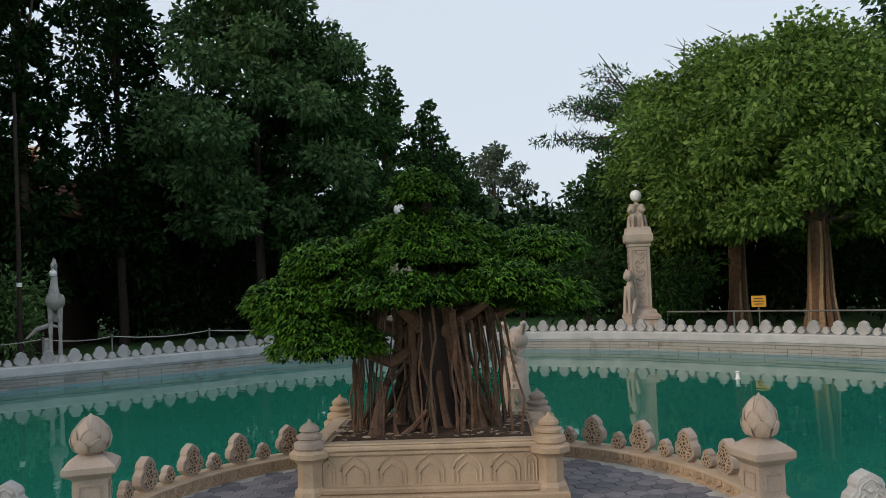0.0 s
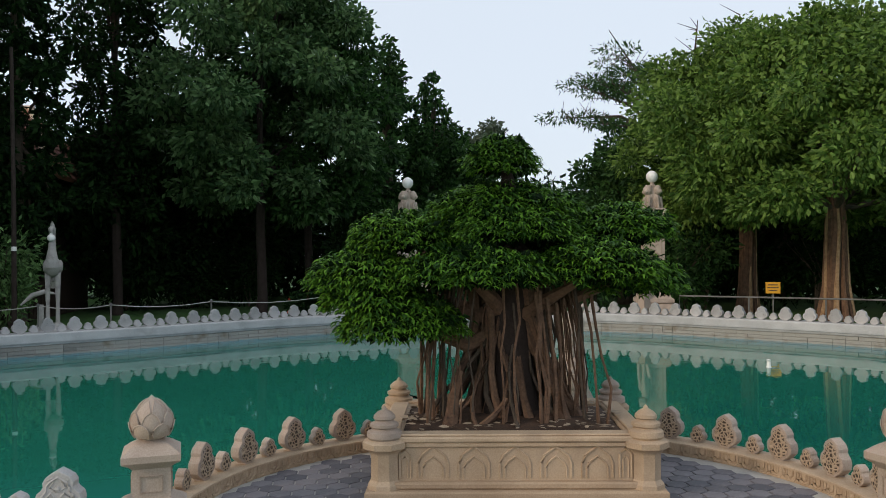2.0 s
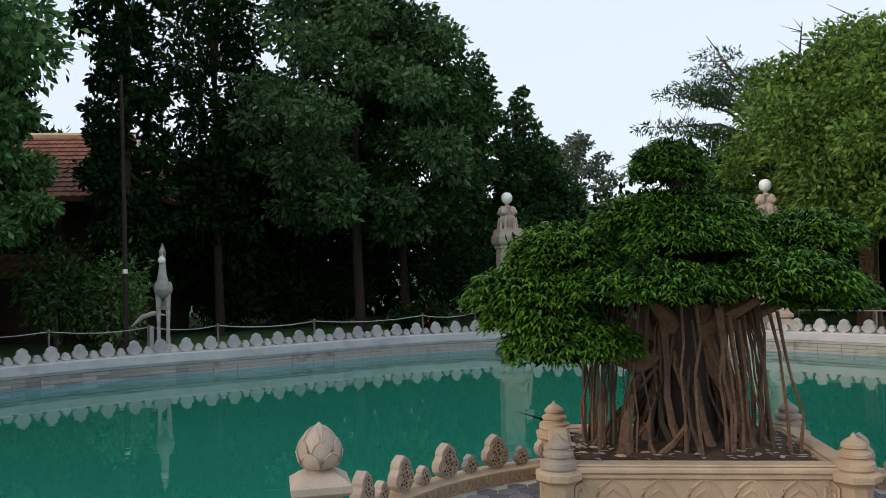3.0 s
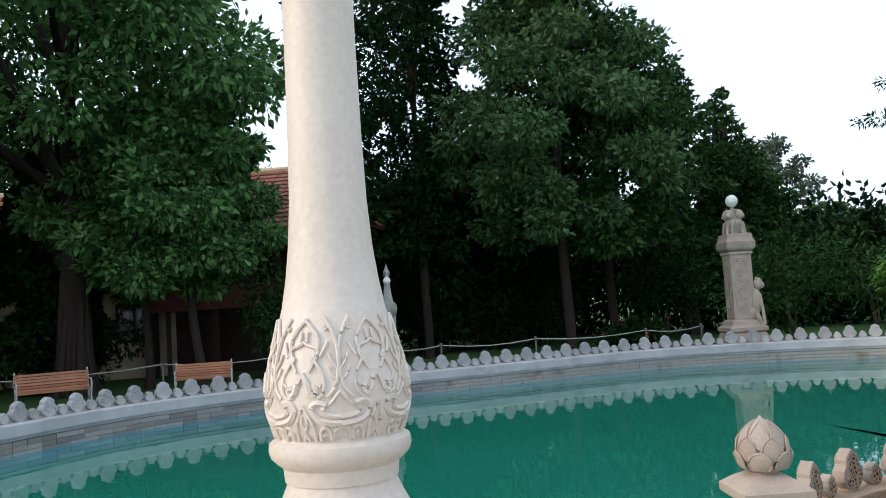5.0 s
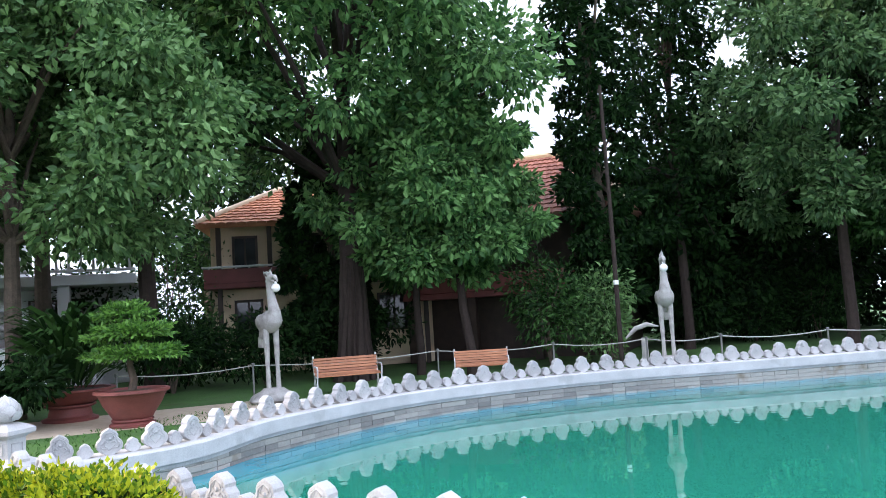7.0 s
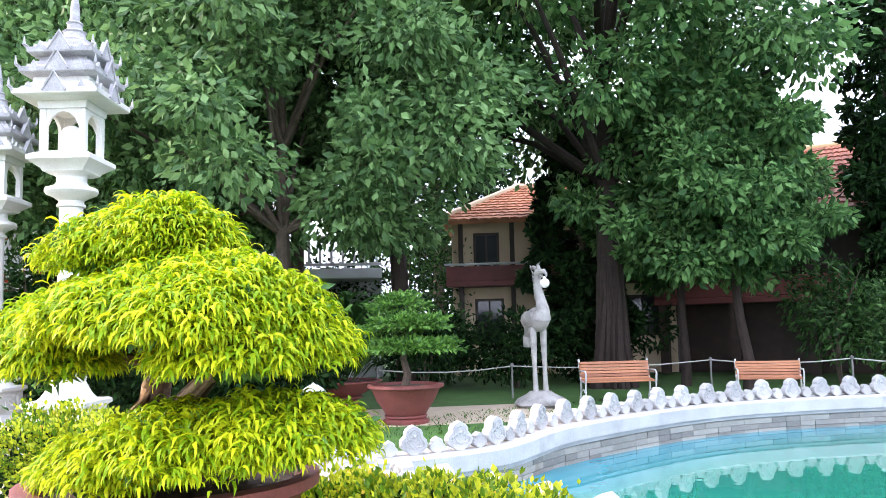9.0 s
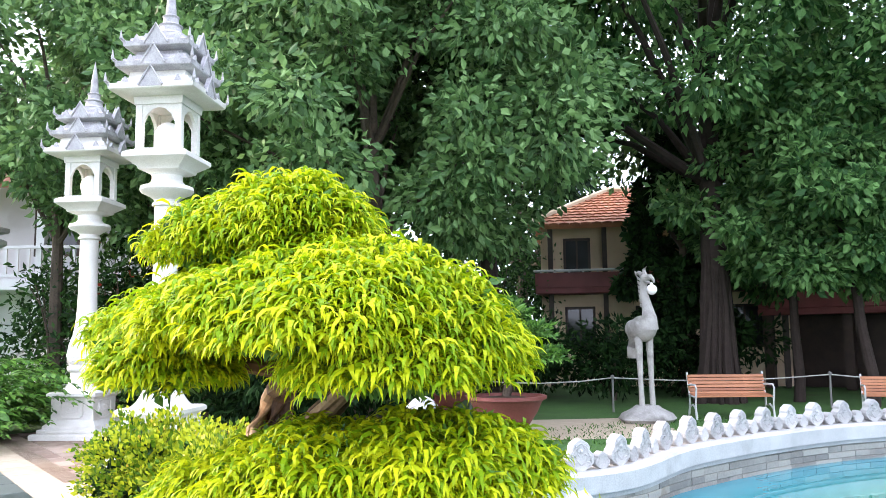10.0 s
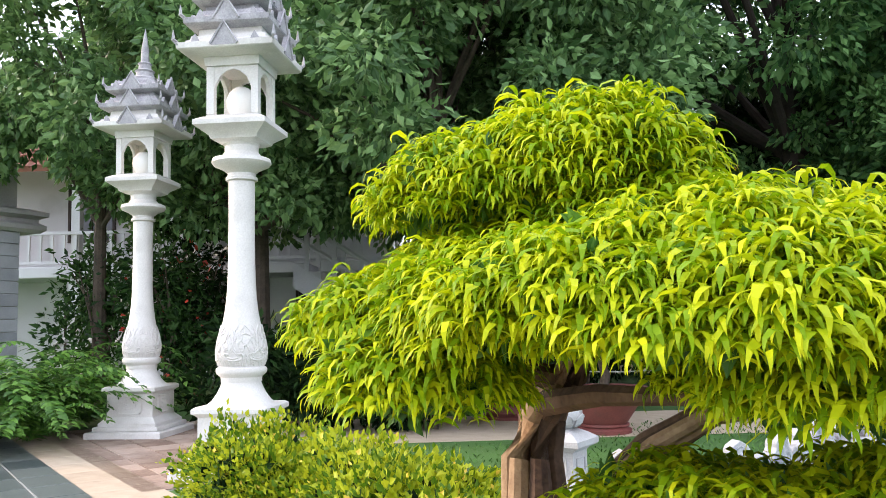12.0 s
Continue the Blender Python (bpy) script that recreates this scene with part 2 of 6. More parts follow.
# ---- building tools ----
class Geo:
    """Vertices and faces of one mesh, gathered piece by piece."""

    def __init__(self):
        self.v, self.f = [], []

    def add(self, verts, faces, m=None):
        k = len(self.v)
        self.v += [tuple(m @ Vector(p)) for p in verts] if m is not None else [tuple(p) for p in verts]
        self.f += [tuple(i + k for i in q) for q in faces]
        return self

    def box(self, size, at=(0, 0, 0), rot=0.0, c=0.0, m=None):
        """A box standing on its base centre, with its edges cut by c."""
        x, y, z = size[0] / 2, size[1] / 2, size[2]
        c = min(c, x * 0.8, y * 0.8, z * 0.4)
        rings = [(x - c, y - c, 0), (x, y, c), (x, y, z - c), (x - c, y - c, z)] if c else [(x, y, 0), (x, y, z)]
        vs, fs = [], []
        for a, b, h in rings:
            vs += [(-a, -b, h), (a, -b, h), (a, b, h), (-a, b, h)]
        for r in range(len(rings) - 1):
            for i in range(4):
                j = (i + 1) % 4
                fs.append((4 * r + i, 4 * r + j, 4 * r + 4 + j, 4 * r + 4 + i))
        e = 4 * (len(rings) - 1)
        fs += [(3, 2, 1, 0), (e, e + 1, e + 2, e + 3)]
        t = Matrix.Translation(at) @ Matrix.Rotation(radians(rot), 4, "Z")
        return self.add(vs, fs, (m @ t) if m is not None else t)

    def lathe(self, profile, at=(0, 0, 0), n=24, m=None, lobes=0, depth=0.0, flat=0.0):
        """A turned body; profile: (radius, height) from the foot up; lobes ripple it round; n=4 with flat=45 gives a square body."""
        vs, fs = [], []
        for r, h in profile:
            for i in range(n):
                a = 2 * math.pi * i / n + radians(flat)
                k = r * (1 + depth * math.cos(lobes * a)) if lobes else r
                vs.append((k * math.cos(a), k * math.sin(a), h))
        for s in range(len(profile) - 1):
            for i in range(n):
                j = (i + 1) % n
                fs.append((s * n + i, s * n + j, s * n + n + j, s * n + n + i))
        fs.append(tuple(range(n - 1, -1, -1)))
        fs.append(tuple((len(profile) - 1) * n + i for i in range(n)))
        t = Matrix.Translation(at)
        return self.add(vs, fs, (m @ t) if m is not None else t)

    def square(self, profile, at=(0, 0, 0), rot=0.0, m=None):
        """A square moulded body; profile: (half width, height) from the foot up."""
        p = [(r * math.sqrt(2), h) for r, h in profile]
        g = Geo().lathe(p, n=4, flat=45)
        t = Matrix.Translation(at) @ Matrix.Rotation(radians(rot), 4, "Z")
        return self.add(g.v, g.f, (m @ t) if m is not None else t)

    def tube(self, pts, radii, n=7, m=None):
        """A bent round bar through pts."""
        pts = [Vector(p) for p in pts]
        if not hasattr(radii, "__len__"):
            radii = [radii] * len(pts)
        vs, fs = [], []
        for i, p in enumerate(pts):
            d = (pts[min(i + 1, len(pts) - 1)] - pts[max(i - 1, 0)]).normalized()
            u = d.cross(Vector((0.31, 0.17, 0.93)) if abs(d.z) < 0.9 else Vector((0.93, 0.2, 0.1))).normalized()
            w = d.cross(u)
            for k in range(n):
                a = 2 * math.pi * k / n
                vs.append(p + radii[i] * (math.cos(a) * u + math.sin(a) * w))
        for i in range(len(pts) - 1):
            for k in range(n):
                j = (k + 1) % n
                fs.append((i * n + k, i * n + j, i * n + n + j, i * n + n + k))
        fs += [tuple(range(n - 1, -1, -1)), tuple((len(pts) - 1) * n + k for k in range(n))]
        return self.add(vs, fs, m)

    def ball(self, r, at=(0, 0, 0), n=14, rings=9, squash=(1, 1, 1), m=None):
        vs, fs = [], []
        for i in range(rings + 1):
            h = math.pi * i / rings - math.pi / 2
            for k in range(n):
                a = 2 * math.pi * k / n
                q = max(math.cos(h), 1e-4)
                vs.append((at[0] + r * squash[0] * q * math.cos(a), at[1] + r * squash[1] * q * math.sin(a), at[2] + r * squash[2] * math.sin(h)))
        for i in range(rings):
            for k in range(n):
                j = (k + 1) % n
                fs.append((i * n + k, i * n + j, i * n + n + j, i * n + n + k))
        return self.add(vs, fs, m)

    def plate(self, outline, thick, m=None, c=0.0):
        """A flat outline in the x-z plane, made thick along y, front and back edges cut by c."""
        n = len(outline)
        cx, cz = sum(p[0] for p in outline) / n, sum(p[1] for p in outline) / n
        k = 1 - c
        lay = [(-thick / 2, k), (-thick / 2 + thick * c, 1), (thick / 2 - thick * c, 1), (thick / 2, k)] if c else [(-thick / 2, 1), (thick / 2, 1)]
        vs = [(cx + (x - cx) * s, y, cz + (z - cz) * s) for y, s in lay for x, z in outline]
        fs = []
        for s in range(len(lay) - 1):
            for i in range(n):
                j = (i + 1) % n
                fs.append((s * n + i, s * n + j, s * n + n + j, s * n + n + i))
        fs += [tuple(range(n)), tuple((len(lay) - 1) * n + i for i in range(n - 1, -1, -1))]
        return self.add(vs, fs, m)

    def mesh(self, name, mat, smooth=35.0):
        me = bpy.data.meshes.new(name)
        me.from_pydata(self.v, [], self.f)
        b = bmesh.new()
        b.from_mesh(me)
        bmesh.ops.recalc_face_normals(b, faces=b.faces)
        b.to_mesh(me)
        b.free()
        me.materials.append(mat)
        if smooth:
            me.polygons.foreach_set("use_smooth", [True] * len(me.polygons))
            me.set_sharp_from_angle(angle=radians(smooth))
        return me


def part(name, geo, mat, parent=None, label="", smooth=35.0, m=None):
    """Links a Geo, or a mesh already made, as one mesh object, under a thing or part if given."""
    ob = new(name, geo if isinstance(geo, bpy.types.Mesh) else geo.mesh(name, mat, smooth))
    if parent is not None:
        ob.parent = parent
    if m is not None:
        ob.matrix_basis = m
    return tagged(ob, label)


def thing(name, at, label, category, group="", kind="", rot=0.0):
    """An Empty at the base of a thing that has parts."""
    ob = new(name)
    ob.empty_display_size = 0.1
    ob.matrix_basis = pose(*at, 0, 0, rot)
    return tagged(ob, label, category, group, kind)


def leaf_mesh(name, mat, pos, out, length, width, rise, fall, smooth=False, seed=0):
    """Curved pointed leaves, five faces each: at pos, growing along out, first rising, then falling."""
    rng = np.random.default_rng(seed)
    n = len(pos)
    length = length * rng.uniform(0.7, 1.25, n)[:, None]
    side = np.stack([-out[:, 1], out[:, 0], rng.normal(0, 0.25, n)], 1)
    side /= np.linalg.norm(side, axis=1, keepdims=True) + 1e-9
    up = np.array([0, 0, 1.0])
    cols = []
    for s, w in ((0, 0.25), (0.35, 1.0), (0.72, 0.7)):
        c = pos + out * length * s + up * length * (rise * s - fall * s * s)
        cols += [c - side * length * width * w / 2, c + side * length * width * w / 2]
    cols.append(pos + out * length * 0.95 + up * length * (rise - fall))
    v = np.stack(cols, 1).reshape(-1, 3)
    k = np.arange(n)[:, None] * 7
    quads = np.concatenate([k + [0, 1, 3, 2], k + [2, 3, 5, 4]], 0)
    tris = k + [4, 5, 6]
    me = bpy.data.meshes.new(name)
    me.from_pydata(v.tolist(), [], quads.tolist() + tris.tolist())
    me.materials.append(mat)
    return me


def curled_leaf_mesh(name, mat, pos, out, length, width, seed=0):
    """Slender leaves that bend over in a hook: out and up at first, then down and back."""
    rng = np.random.default_rng(seed)
    n = len(pos)
    flat = out * [1, 1, 0]
    flat = flat / (np.linalg.norm(flat, axis=1, keepdims=True) + 1e-9)
    length = length * rng.uniform(0.7, 1.25, n)[:, None]
    start, turn = rng.uniform(0.9, 1.35, n)[:, None], rng.uniform(2.4, 3.2, n)[:, None]
    side = np.stack([-flat[:, 1], flat[:, 0], rng.normal(0, 0.35, n)], 1)
    side /= np.linalg.norm(side, axis=1, keepdims=True)
    sickle = rng.normal(0, 0.12, n)[:, None]
    up = np.array([0, 0, 1.0])
    cols = []
    for q, w in ((0, 0.15), (0.18, 0.8), (0.42, 1.0), (0.68, 0.72), (0.87, 0.34), (1.0, 0.0)):
        e = start - turn * q
        c = pos + length * (flat * (np.sin(start) - np.sin(e)) / turn + up * (np.cos(e) - np.cos(start)) / turn + side * sickle * q * q)
        cols += [c - side * length * width * w / 2, c + side * length * width * w / 2] if w else [c]
    v = np.stack(cols, 1).reshape(-1, 3)
    k = np.arange(n)[:, None] * 11
    quads = np.concatenate([k + [0, 1, 3, 2], k + [2, 3, 5, 4], k + [4, 5, 7, 6], k + [6, 7, 9, 8]], 0)
    me = bpy.data.meshes.new(name)
    me.from_pydata(v.tolist(), [], quads.tolist() + (k + [8, 9, 10]).tolist())
    me.materials.append(mat)
    return me


def leaves(name, mat, clumps, n, length, width=0.42, shell=0.35, droop=0.5, seed=0, low=-1.0):
    """Flat pointed leaves, two faces each, strewn through egg-shaped clumps (x, y, z, rx, ry, rz), thickest near their skins."""
    rng = np.random.default_rng(seed)
    cl = np.array(clumps, float)
    vol = cl[:, 3] * cl[:, 4] + cl[:, 4] * cl[:, 5]
    which = rng.choice(len(cl), n, p=vol / vol.sum())
    d = rng.normal(size=(n, 3))
    d /= np.linalg.norm(d, axis=1, keepdims=True)
    d[:, 2] = np.where(d[:, 2] < low, -d[:, 2], d[:, 2])
    r = 1 - shell * np.abs(rng.normal(0, 0.6, n)) + rng.normal(0, 0.05, n)
    lump = 1 + 0.16 * np.sin(d[:, 0] * 7 + which) * np.sin(d[:, 1] * 6 + 2 * which) + 0.12 * np.sin(d[:, 2] * 9 + which * 3)
    p = cl[which, :3] + d * (r * lump)[:, None] * cl[which, 3:6]
    a = d + rng.normal(0, 0.6, (n, 3))
    a[:, 2] -= droop
    a /= np.linalg.norm(a, axis=1, keepdims=True)
    nrm = np.cross(a, rng.normal(size=(n, 3)))
    b = nrm / (np.linalg.norm(nrm, axis=1, keepdims=True) + 1e-9)
    ln = (length * rng.uniform(0.6, 1.3, n))[:, None]
    fold = np.cross(a, b) * ln * 0.08
    v = np.stack([p, p + a * ln * 0.45 + b * ln * width / 2 + fold, p + a * ln, p + a * ln * 0.45 - b * ln * width / 2 + fold], 1).reshape(-1, 3)
    k = np.arange(n)[:, None] * 4
    me = bpy.data.meshes.new(name)
    me.from_pydata(v.tolist(), [], np.concatenate([k + [0, 1, 2], k + [0, 2, 3]], 0).tolist())
    me.materials.append(mat)
    return me


def carved_material():
    """Openwork carving: pale raised scrolls round hollows whose shade is painted dark brown."""
    m = bpy.data.materials.new("carved_stone_face")
    m.use_nodes = True
    t = m.node_tree
    b = t.nodes["Principled BSDF"]
    co = t.nodes.new("ShaderNodeTexCoord")
    v = t.nodes.new("ShaderNodeTexVoronoi")
    v.feature = "DISTANCE_TO_EDGE"
    v.inputs["Scale"].default_value = 34
    r = t.nodes.new("ShaderNodeValToRGB")
    r.color_ramp.elements[0].position, r.color_ramp.elements[0].color = 0.10, (0.46, 0.35, 0.25, 1)
    # this dark end of the ramp paints the shade inside the deep holes
    r.color_ramp.elements[1].position, r.color_ramp.elements[1].color = 0.24, (0.07, 0.048, 0.034, 1)
    bump = t.nodes.new("ShaderNodeBump")
    bump.invert = True
    bump.inputs["Strength"].default_value, bump.inputs["Distance"].default_value = 0.9, 0.03
    t.links.new(co.outputs["Object"], v.inputs["Vector"])
    t.links.new(v.outputs["Distance"], r.inputs[0])
    t.links.new(v.outputs["Distance"], bump.inputs["Height"])
    t.links.new(r.outputs[0], b.inputs["Base Color"])
    t.links.new(bump.outputs[0], b.inputs["Normal"])
    b.inputs["Roughness"].default_value = 0.85
    return m


CARVED = carved_material()


# ---- the pond and the ground ----
RIM_Z, WATER_Z, BAY = 0.24, -0.20, (3.64, 5.38, 2.32)
FIN_L, FIN_R, FIN_P = (1.29, 5.66), (5.70, 4.70), (-8.75, 6.95)
CORNERS = [FIN_L, (-1.2, 5.66), (-3.5, 5.92), (-6.4, 6.42), FIN_P, (-7.75, 8.4), (-7.75, 9.8), (-7.55, 11.5), (-7.15, 13.0), (-6.4, 14.3), (-5.2, 15.7),
           (-3.9, 16.8), (-2.3, 17.8), (-0.6, 19.0), (1.2, 20.2), (3.5, 20.9), (6.5, 20.7), (9.0, 19.4), (10.8, 17.6), (12.4, 15.8), (13.8, 13.5),
           (14.3, 10.8), (14.0, 7.6), (12.4, 5.6), (9.6, 4.60), (7.3, 4.62), FIN_R]


def smooth_line(pts, step):
    """Points at even steps along a smooth curve through pts."""
    pts = [Vector((*p, 0)) for p in pts]
    fine = []
    for i in range(len(pts) - 1):
        a, b, c, d = pts[max(i - 1, 0)], pts[i], pts[i + 1], pts[min(i + 2, len(pts) - 1)]
        for k in range(20):
            s = k / 20
            fine.append(0.5 * (2 * b + (c - a) * s + (2 * a - 5 * b + 4 * c - d) * s * s + (3 * b - a - 3 * c + d) * s ** 3))
    fine.append(pts[-1])
    out, left = [fine[0]], step
    for a, b in zip(fine, fine[1:]):
        while (b - a).length >= left:
            a = a + (b - a).normalized() * left
            out.append(a)
            left = step
        left -= (b - a).length
    return out


def offset_line(line, d):
    res = []
    for i, p in enumerate(line):
        t = line[min(i + 1, len(line) - 1)] - line[max(i - 1, 0)]
        res.append(p + d * Vector((-t.y, t.x, 0)).normalized())
    return res


# the rim runs from one bay post round the pond to the other; the water is on its right hand
NEAR = smooth_line(CORNERS[:5], 0.25)
FARSIDE = smooth_line(CORNERS[4:], 0.25)
RIMLINE = NEAR + FARSIDE[1:]
a0, a1 = math.atan2(FIN_R[1] - BAY[1], FIN_R[0] - BAY[0]), math.atan2(FIN_L[1] - BAY[1], FIN_L[0] - BAY[0])
BAYLINE = [Vector((BAY[0] + BAY[2] * math.cos(a0 + (a1 - a0) * i / 28), BAY[1] + BAY[2] * math.sin(a0 + (a1 - a0) * i / 28), 0)) for i in range(29)]
LOOP = RIMLINE + BAYLINE[1:-1]
GROUNDLOOP = RIMLINE + [Vector((FIN_R[0] + (FIN_L[0] - FIN_R[0]) * i / 10, FIN_R[1] + (FIN_L[1] - FIN_R[1]) * i / 10, 0)) for i in range(11)]


def ribbon(rows):
    """A strip of quads between lines of equal length."""
    g = Geo()
    n = len(rows[0])
    vs = [p for r in rows for p in r]
    fs = [(r * n + i, r * n + i + 1, r * n + n + i + 1, r * n + n + i) for r in range(len(rows) - 1) for i in range(n - 1)]
    return g.add(vs, fs)


def rim_drop(p):
    """How much lower the coping lies on the near side than on the far side."""
    return 0.11 * min(1.0, max(0.0, (10.0 - p.y) / 3.0))


def at_z(line, z):
    return [Vector((p.x, p.y, z)) for p in line]


def at_rim(line, z):
    return [Vector((p.x, p.y, z - rim_drop(p))) for p in line]


# ground: one sheet from the rim to the horizon
centre = Vector((3.0, 12.0, 0))
outer = []
for r in (0.0, 0.6, 3.0, 12.0, 60.0, 900.0):
    ring = []
    for p in GROUNDLOOP:
        d = (p - centre).normalized()
        ring.append(p + d * r)
    outer.append(ring)
ground = part("ground", ribbon(outer), GRASS, None, smooth=0)
tagged(ground, "mown green lawn reaching out under the trees", "lawn", kind="structure")

wg = Geo()
n = len(LOOP)
inner = [[p + (centre - p).normalized() * d for p in LOOP] for d in (0.0, 0.5, 1.4, 3.0)]
vs = [(p.x, p.y, WATER_Z) for ring in inner for p in ring] + [(centre.x, centre.y, WATER_Z)]
fs = [(r * n + i, r * n + (i + 1) % n, r * n + n + (i + 1) % n, r * n + n + i) for r in range(3) for i in range(n)]
fs += [(3 * n + i, 3 * n + (i + 1) % n, 4 * n) for i in range(n)]
wg.add(vs, fs)
wme = wg.mesh("water", WATER, 0)
sh = wme.attributes.new("shallow", "FLOAT", "POINT")
sh.data.foreach_set("value", [1.0] * n + [0.8] * n + [0.12] * n + [0.0] * (n + 1))
water = part("water", wme, WATER)
tagged(water, "still green pond water, turquoise along the wall", "water", kind="structure")

pond_wall = part("pond_wall", ribbon([at_z(RIMLINE, 0.1), at_z(RIMLINE, -0.9)]), MORTAR, None, smooth=0)
tagged(pond_wall, "grey stone-clad wall round the pond", "wall", kind="structure")
coping_in, coping_out = offset_line(RIMLINE, -0.06), offset_line(RIMLINE, 0.42)
coping = part("pond_coping", ribbon([at_rim(coping_in, 0.06), at_rim(coping_in, RIM_Z - 0.02), at_rim(offset_line(RIMLINE, -0.04), RIM_Z), at_rim(coping_out, RIM_Z), at_rim(coping_out, -0.1)]), WHITE, None, smooth=0)
tagged(coping, "pale stone coping round the pond", "coping", kind="structure")
lip = part("coping_moulding", ribbon([at_rim(offset_line(RIMLINE, 0.0), 0.0), at_rim(offset_line(RIMLINE, -0.03), 0.01), at_rim(offset_line(RIMLINE, -0.03), 0.058)]), WHITE, coping, smooth=0)


def petal_outline(w, h):
    """The outline of a carved lotus-bud petal: a waisted foot, two round shoulders and an ogee tip."""
    half = [(0.17, 0.0), (0.18, 0.06), (0.34, 0.13), (0.47, 0.25), (0.50, 0.39), (0.46, 0.52), (0.36, 0.60), (0.32, 0.66), (0.33, 0.75), (0.26, 0.86), (0.12, 0.94), (0.0, 1.0)]
    return [(x * w, z * h) for x, z in half] + [(-x * w, z * h) for x, z in half[-2::-1]]


def petal_geo(w, h, t, detail=True):
    g = Geo().plate(petal_outline(w, h), t, c=0.045)
    for s in (-1, 1):
        y = s * t * 0.5
        g.tube([(x * 0.76, y, 0.06 * h + z * 0.8) for x, z in petal_outline(w, h)[2:-2]], w * 0.03, 4)
        if detail:
            for k in (-1, 1):
                g.tube([(k * w * 0.02, y, h * 0.2), (k * w * 0.16, y, h * 0.34), (k * w * 0.24, y, h * 0.46), (k * w * 0.14, y, h * 0.54), (k * w * 0.06, y, h * 0.46)], w * 0.028, 4)
                g.tube([(k * w * 0.03, y, h * 0.56), (k * w * 0.17, y, h * 0.66), (k * w * 0.08, y, h * 0.78)], w * 0.026, 4)
                g.tube([(k * w * 0.08, y, h * 0.26), (k * w * 0.30, y, h * 0.30), (k * w * 0.36, y, h * 0.40), (k * w * 0.28, y, h * 0.42)], w * 0.024, 4)
                g.tube([(k * w * 0.18, y, h * 0.72), (k * w * 0.22, y, h * 0.80), (k * w * 0.10, y, h * 0.86)], w * 0.022, 4)
                g.ball(w * 0.045, (k * w * 0.32, y, h * 0.48), 6, 4)
            g.ball(w * 0.07, (0, y, h * 0.62), 6, 4)
    return g


BIG, SMALL = petal_geo(0.275, 0.295, 0.11).mesh("petal", WHITE, 25), petal_geo(0.165, 0.16, 0.10, False).mesh("petal", WHITE, 25)
BAYBIG, BAYSMALL = petal_geo(0.225, 0.275, 0.085, False).mesh("petal", STONE, 25), petal_geo(0.13, 0.15, 0.065, False).mesh("petal", STONE, 25)


def carved_face(w, h, t):
    """The carved ground of a petal, a little proud of both sides."""
    return Geo().plate([(x * 0.78, 0.09 * h + z * 0.80) for x, z in petal_outline(w, h)], t + 0.008).mesh("carved_face", CARVED, 25)


BAYFACES = {True: carved_face(0.225, 0.275, 0.085), False: carved_face(0.13, 0.15, 0.065)}


def petals_along(line, parent, big, small, step, z, d, faces=None, drop=True):
    pts = offset_line(line, d)
    for i in range(1 if faces else 2, len(pts) - (1 if faces else 2), step):
        t = pts[i + 1] - pts[i - 1]
        ob = part("petal", big if (i // step) % 2 == 0 else small, None, parent)
        ob.matrix_basis = Matrix.Translation((pts[i].x, pts[i].y, z - (rim_drop(pts[i]) if drop else 0.0))) @ Matrix.Rotation(math.atan2(t.y, t.x), 4, "Z")
        if faces:
            part("carved_face", faces[(i // step) % 2 == 0], None, ob)


petals_along(smooth_line(CORNERS[:5], 0.25), coping, BIG, SMALL, 1, RIM_Z - 0.005, 0.16)
petals_along(smooth_line(CORNERS[4:], 0.25), coping, BIG, SMALL, 1, RIM_Z - 0.005, 0.16)

# the bay: a round terrace that stands out into the pond
BAY_Z = 0.008
g = Geo()
floor_pts = [(p.x, p.y) for p in BAYLINE]
vs = [(BAY[0], BAY[1], BAY_Z)] + [(x, y, BAY_Z) for x, y in floor_pts]
g.add(vs, [(0, i, i + 1) for i in range(1, len(vs) - 1)])
bay_floor = part("terrace_floor", g, JOINT, None, smooth=0)
tagged(bay_floor, "round terrace floor of dark hexagonal tiles in pale joints", "floor", kind="structure")
b_in, b_out = offset_line(BAYLINE, 0.10), offset_line(BAYLINE, -0.12)
bay_kerb = part("terrace_kerb", ribbon([at_z(b_in, BAY_Z - 0.05), at_z(b_in, 0.094), at_z(offset_line(BAYLINE, 0.116), 0.098), at_z(offset_line(BAYLINE, 0.116), 0.112), at_z(b_in, 0.118), at_z(b_out, 0.118), at_z(b_out, -0.9)]), WARM, None, smooth=0)
tagged(bay_kerb, "carved sandstone kerb round the terrace", "kerb", kind="structure")
scallop = Geo()
scallop.tube([(-0.055, 0, 0.082), (-0.055, 0, 0.03), (-0.03, -0.008, 0.0), (0.03, -0.008, 0.0), (0.055, 0, 0.03), (0.055, 0, 0.082)], 0.012, 5)
scallop.tube([(-0.028, 0, 0.082), (-0.025, 0, 0.04), (0, -0.006, 0.022), (0.025, 0, 0.04), (0.028, 0, 0.082)], 0.010, 5)
SCALLOP = scallop.mesh("scallop", WARM)
for i in range(0, 56):
    a = a0 + (a1 - a0) * (i + 0.5) / 56
    part("scallop", SCALLOP, None, bay_kerb, m=Matrix.Translation((BAY[0] + (BAY[2] - 0.106) * math.cos(a), BAY[1] + (BAY[2] - 0.106) * math.sin(a), BAY_Z + 0.008)) @ Matrix.Rotation(a - math.pi / 2 + math.pi, 4, "Z"))
fine_bay = [Vector((BAY[0] + BAY[2] * math.cos(a0 + (a1 - a0) * (i + 0.5) / 31), BAY[1] + BAY[2] * math.sin(a0 + (a1 - a0) * (i + 0.5) / 31), 0)) for i in range(31)]
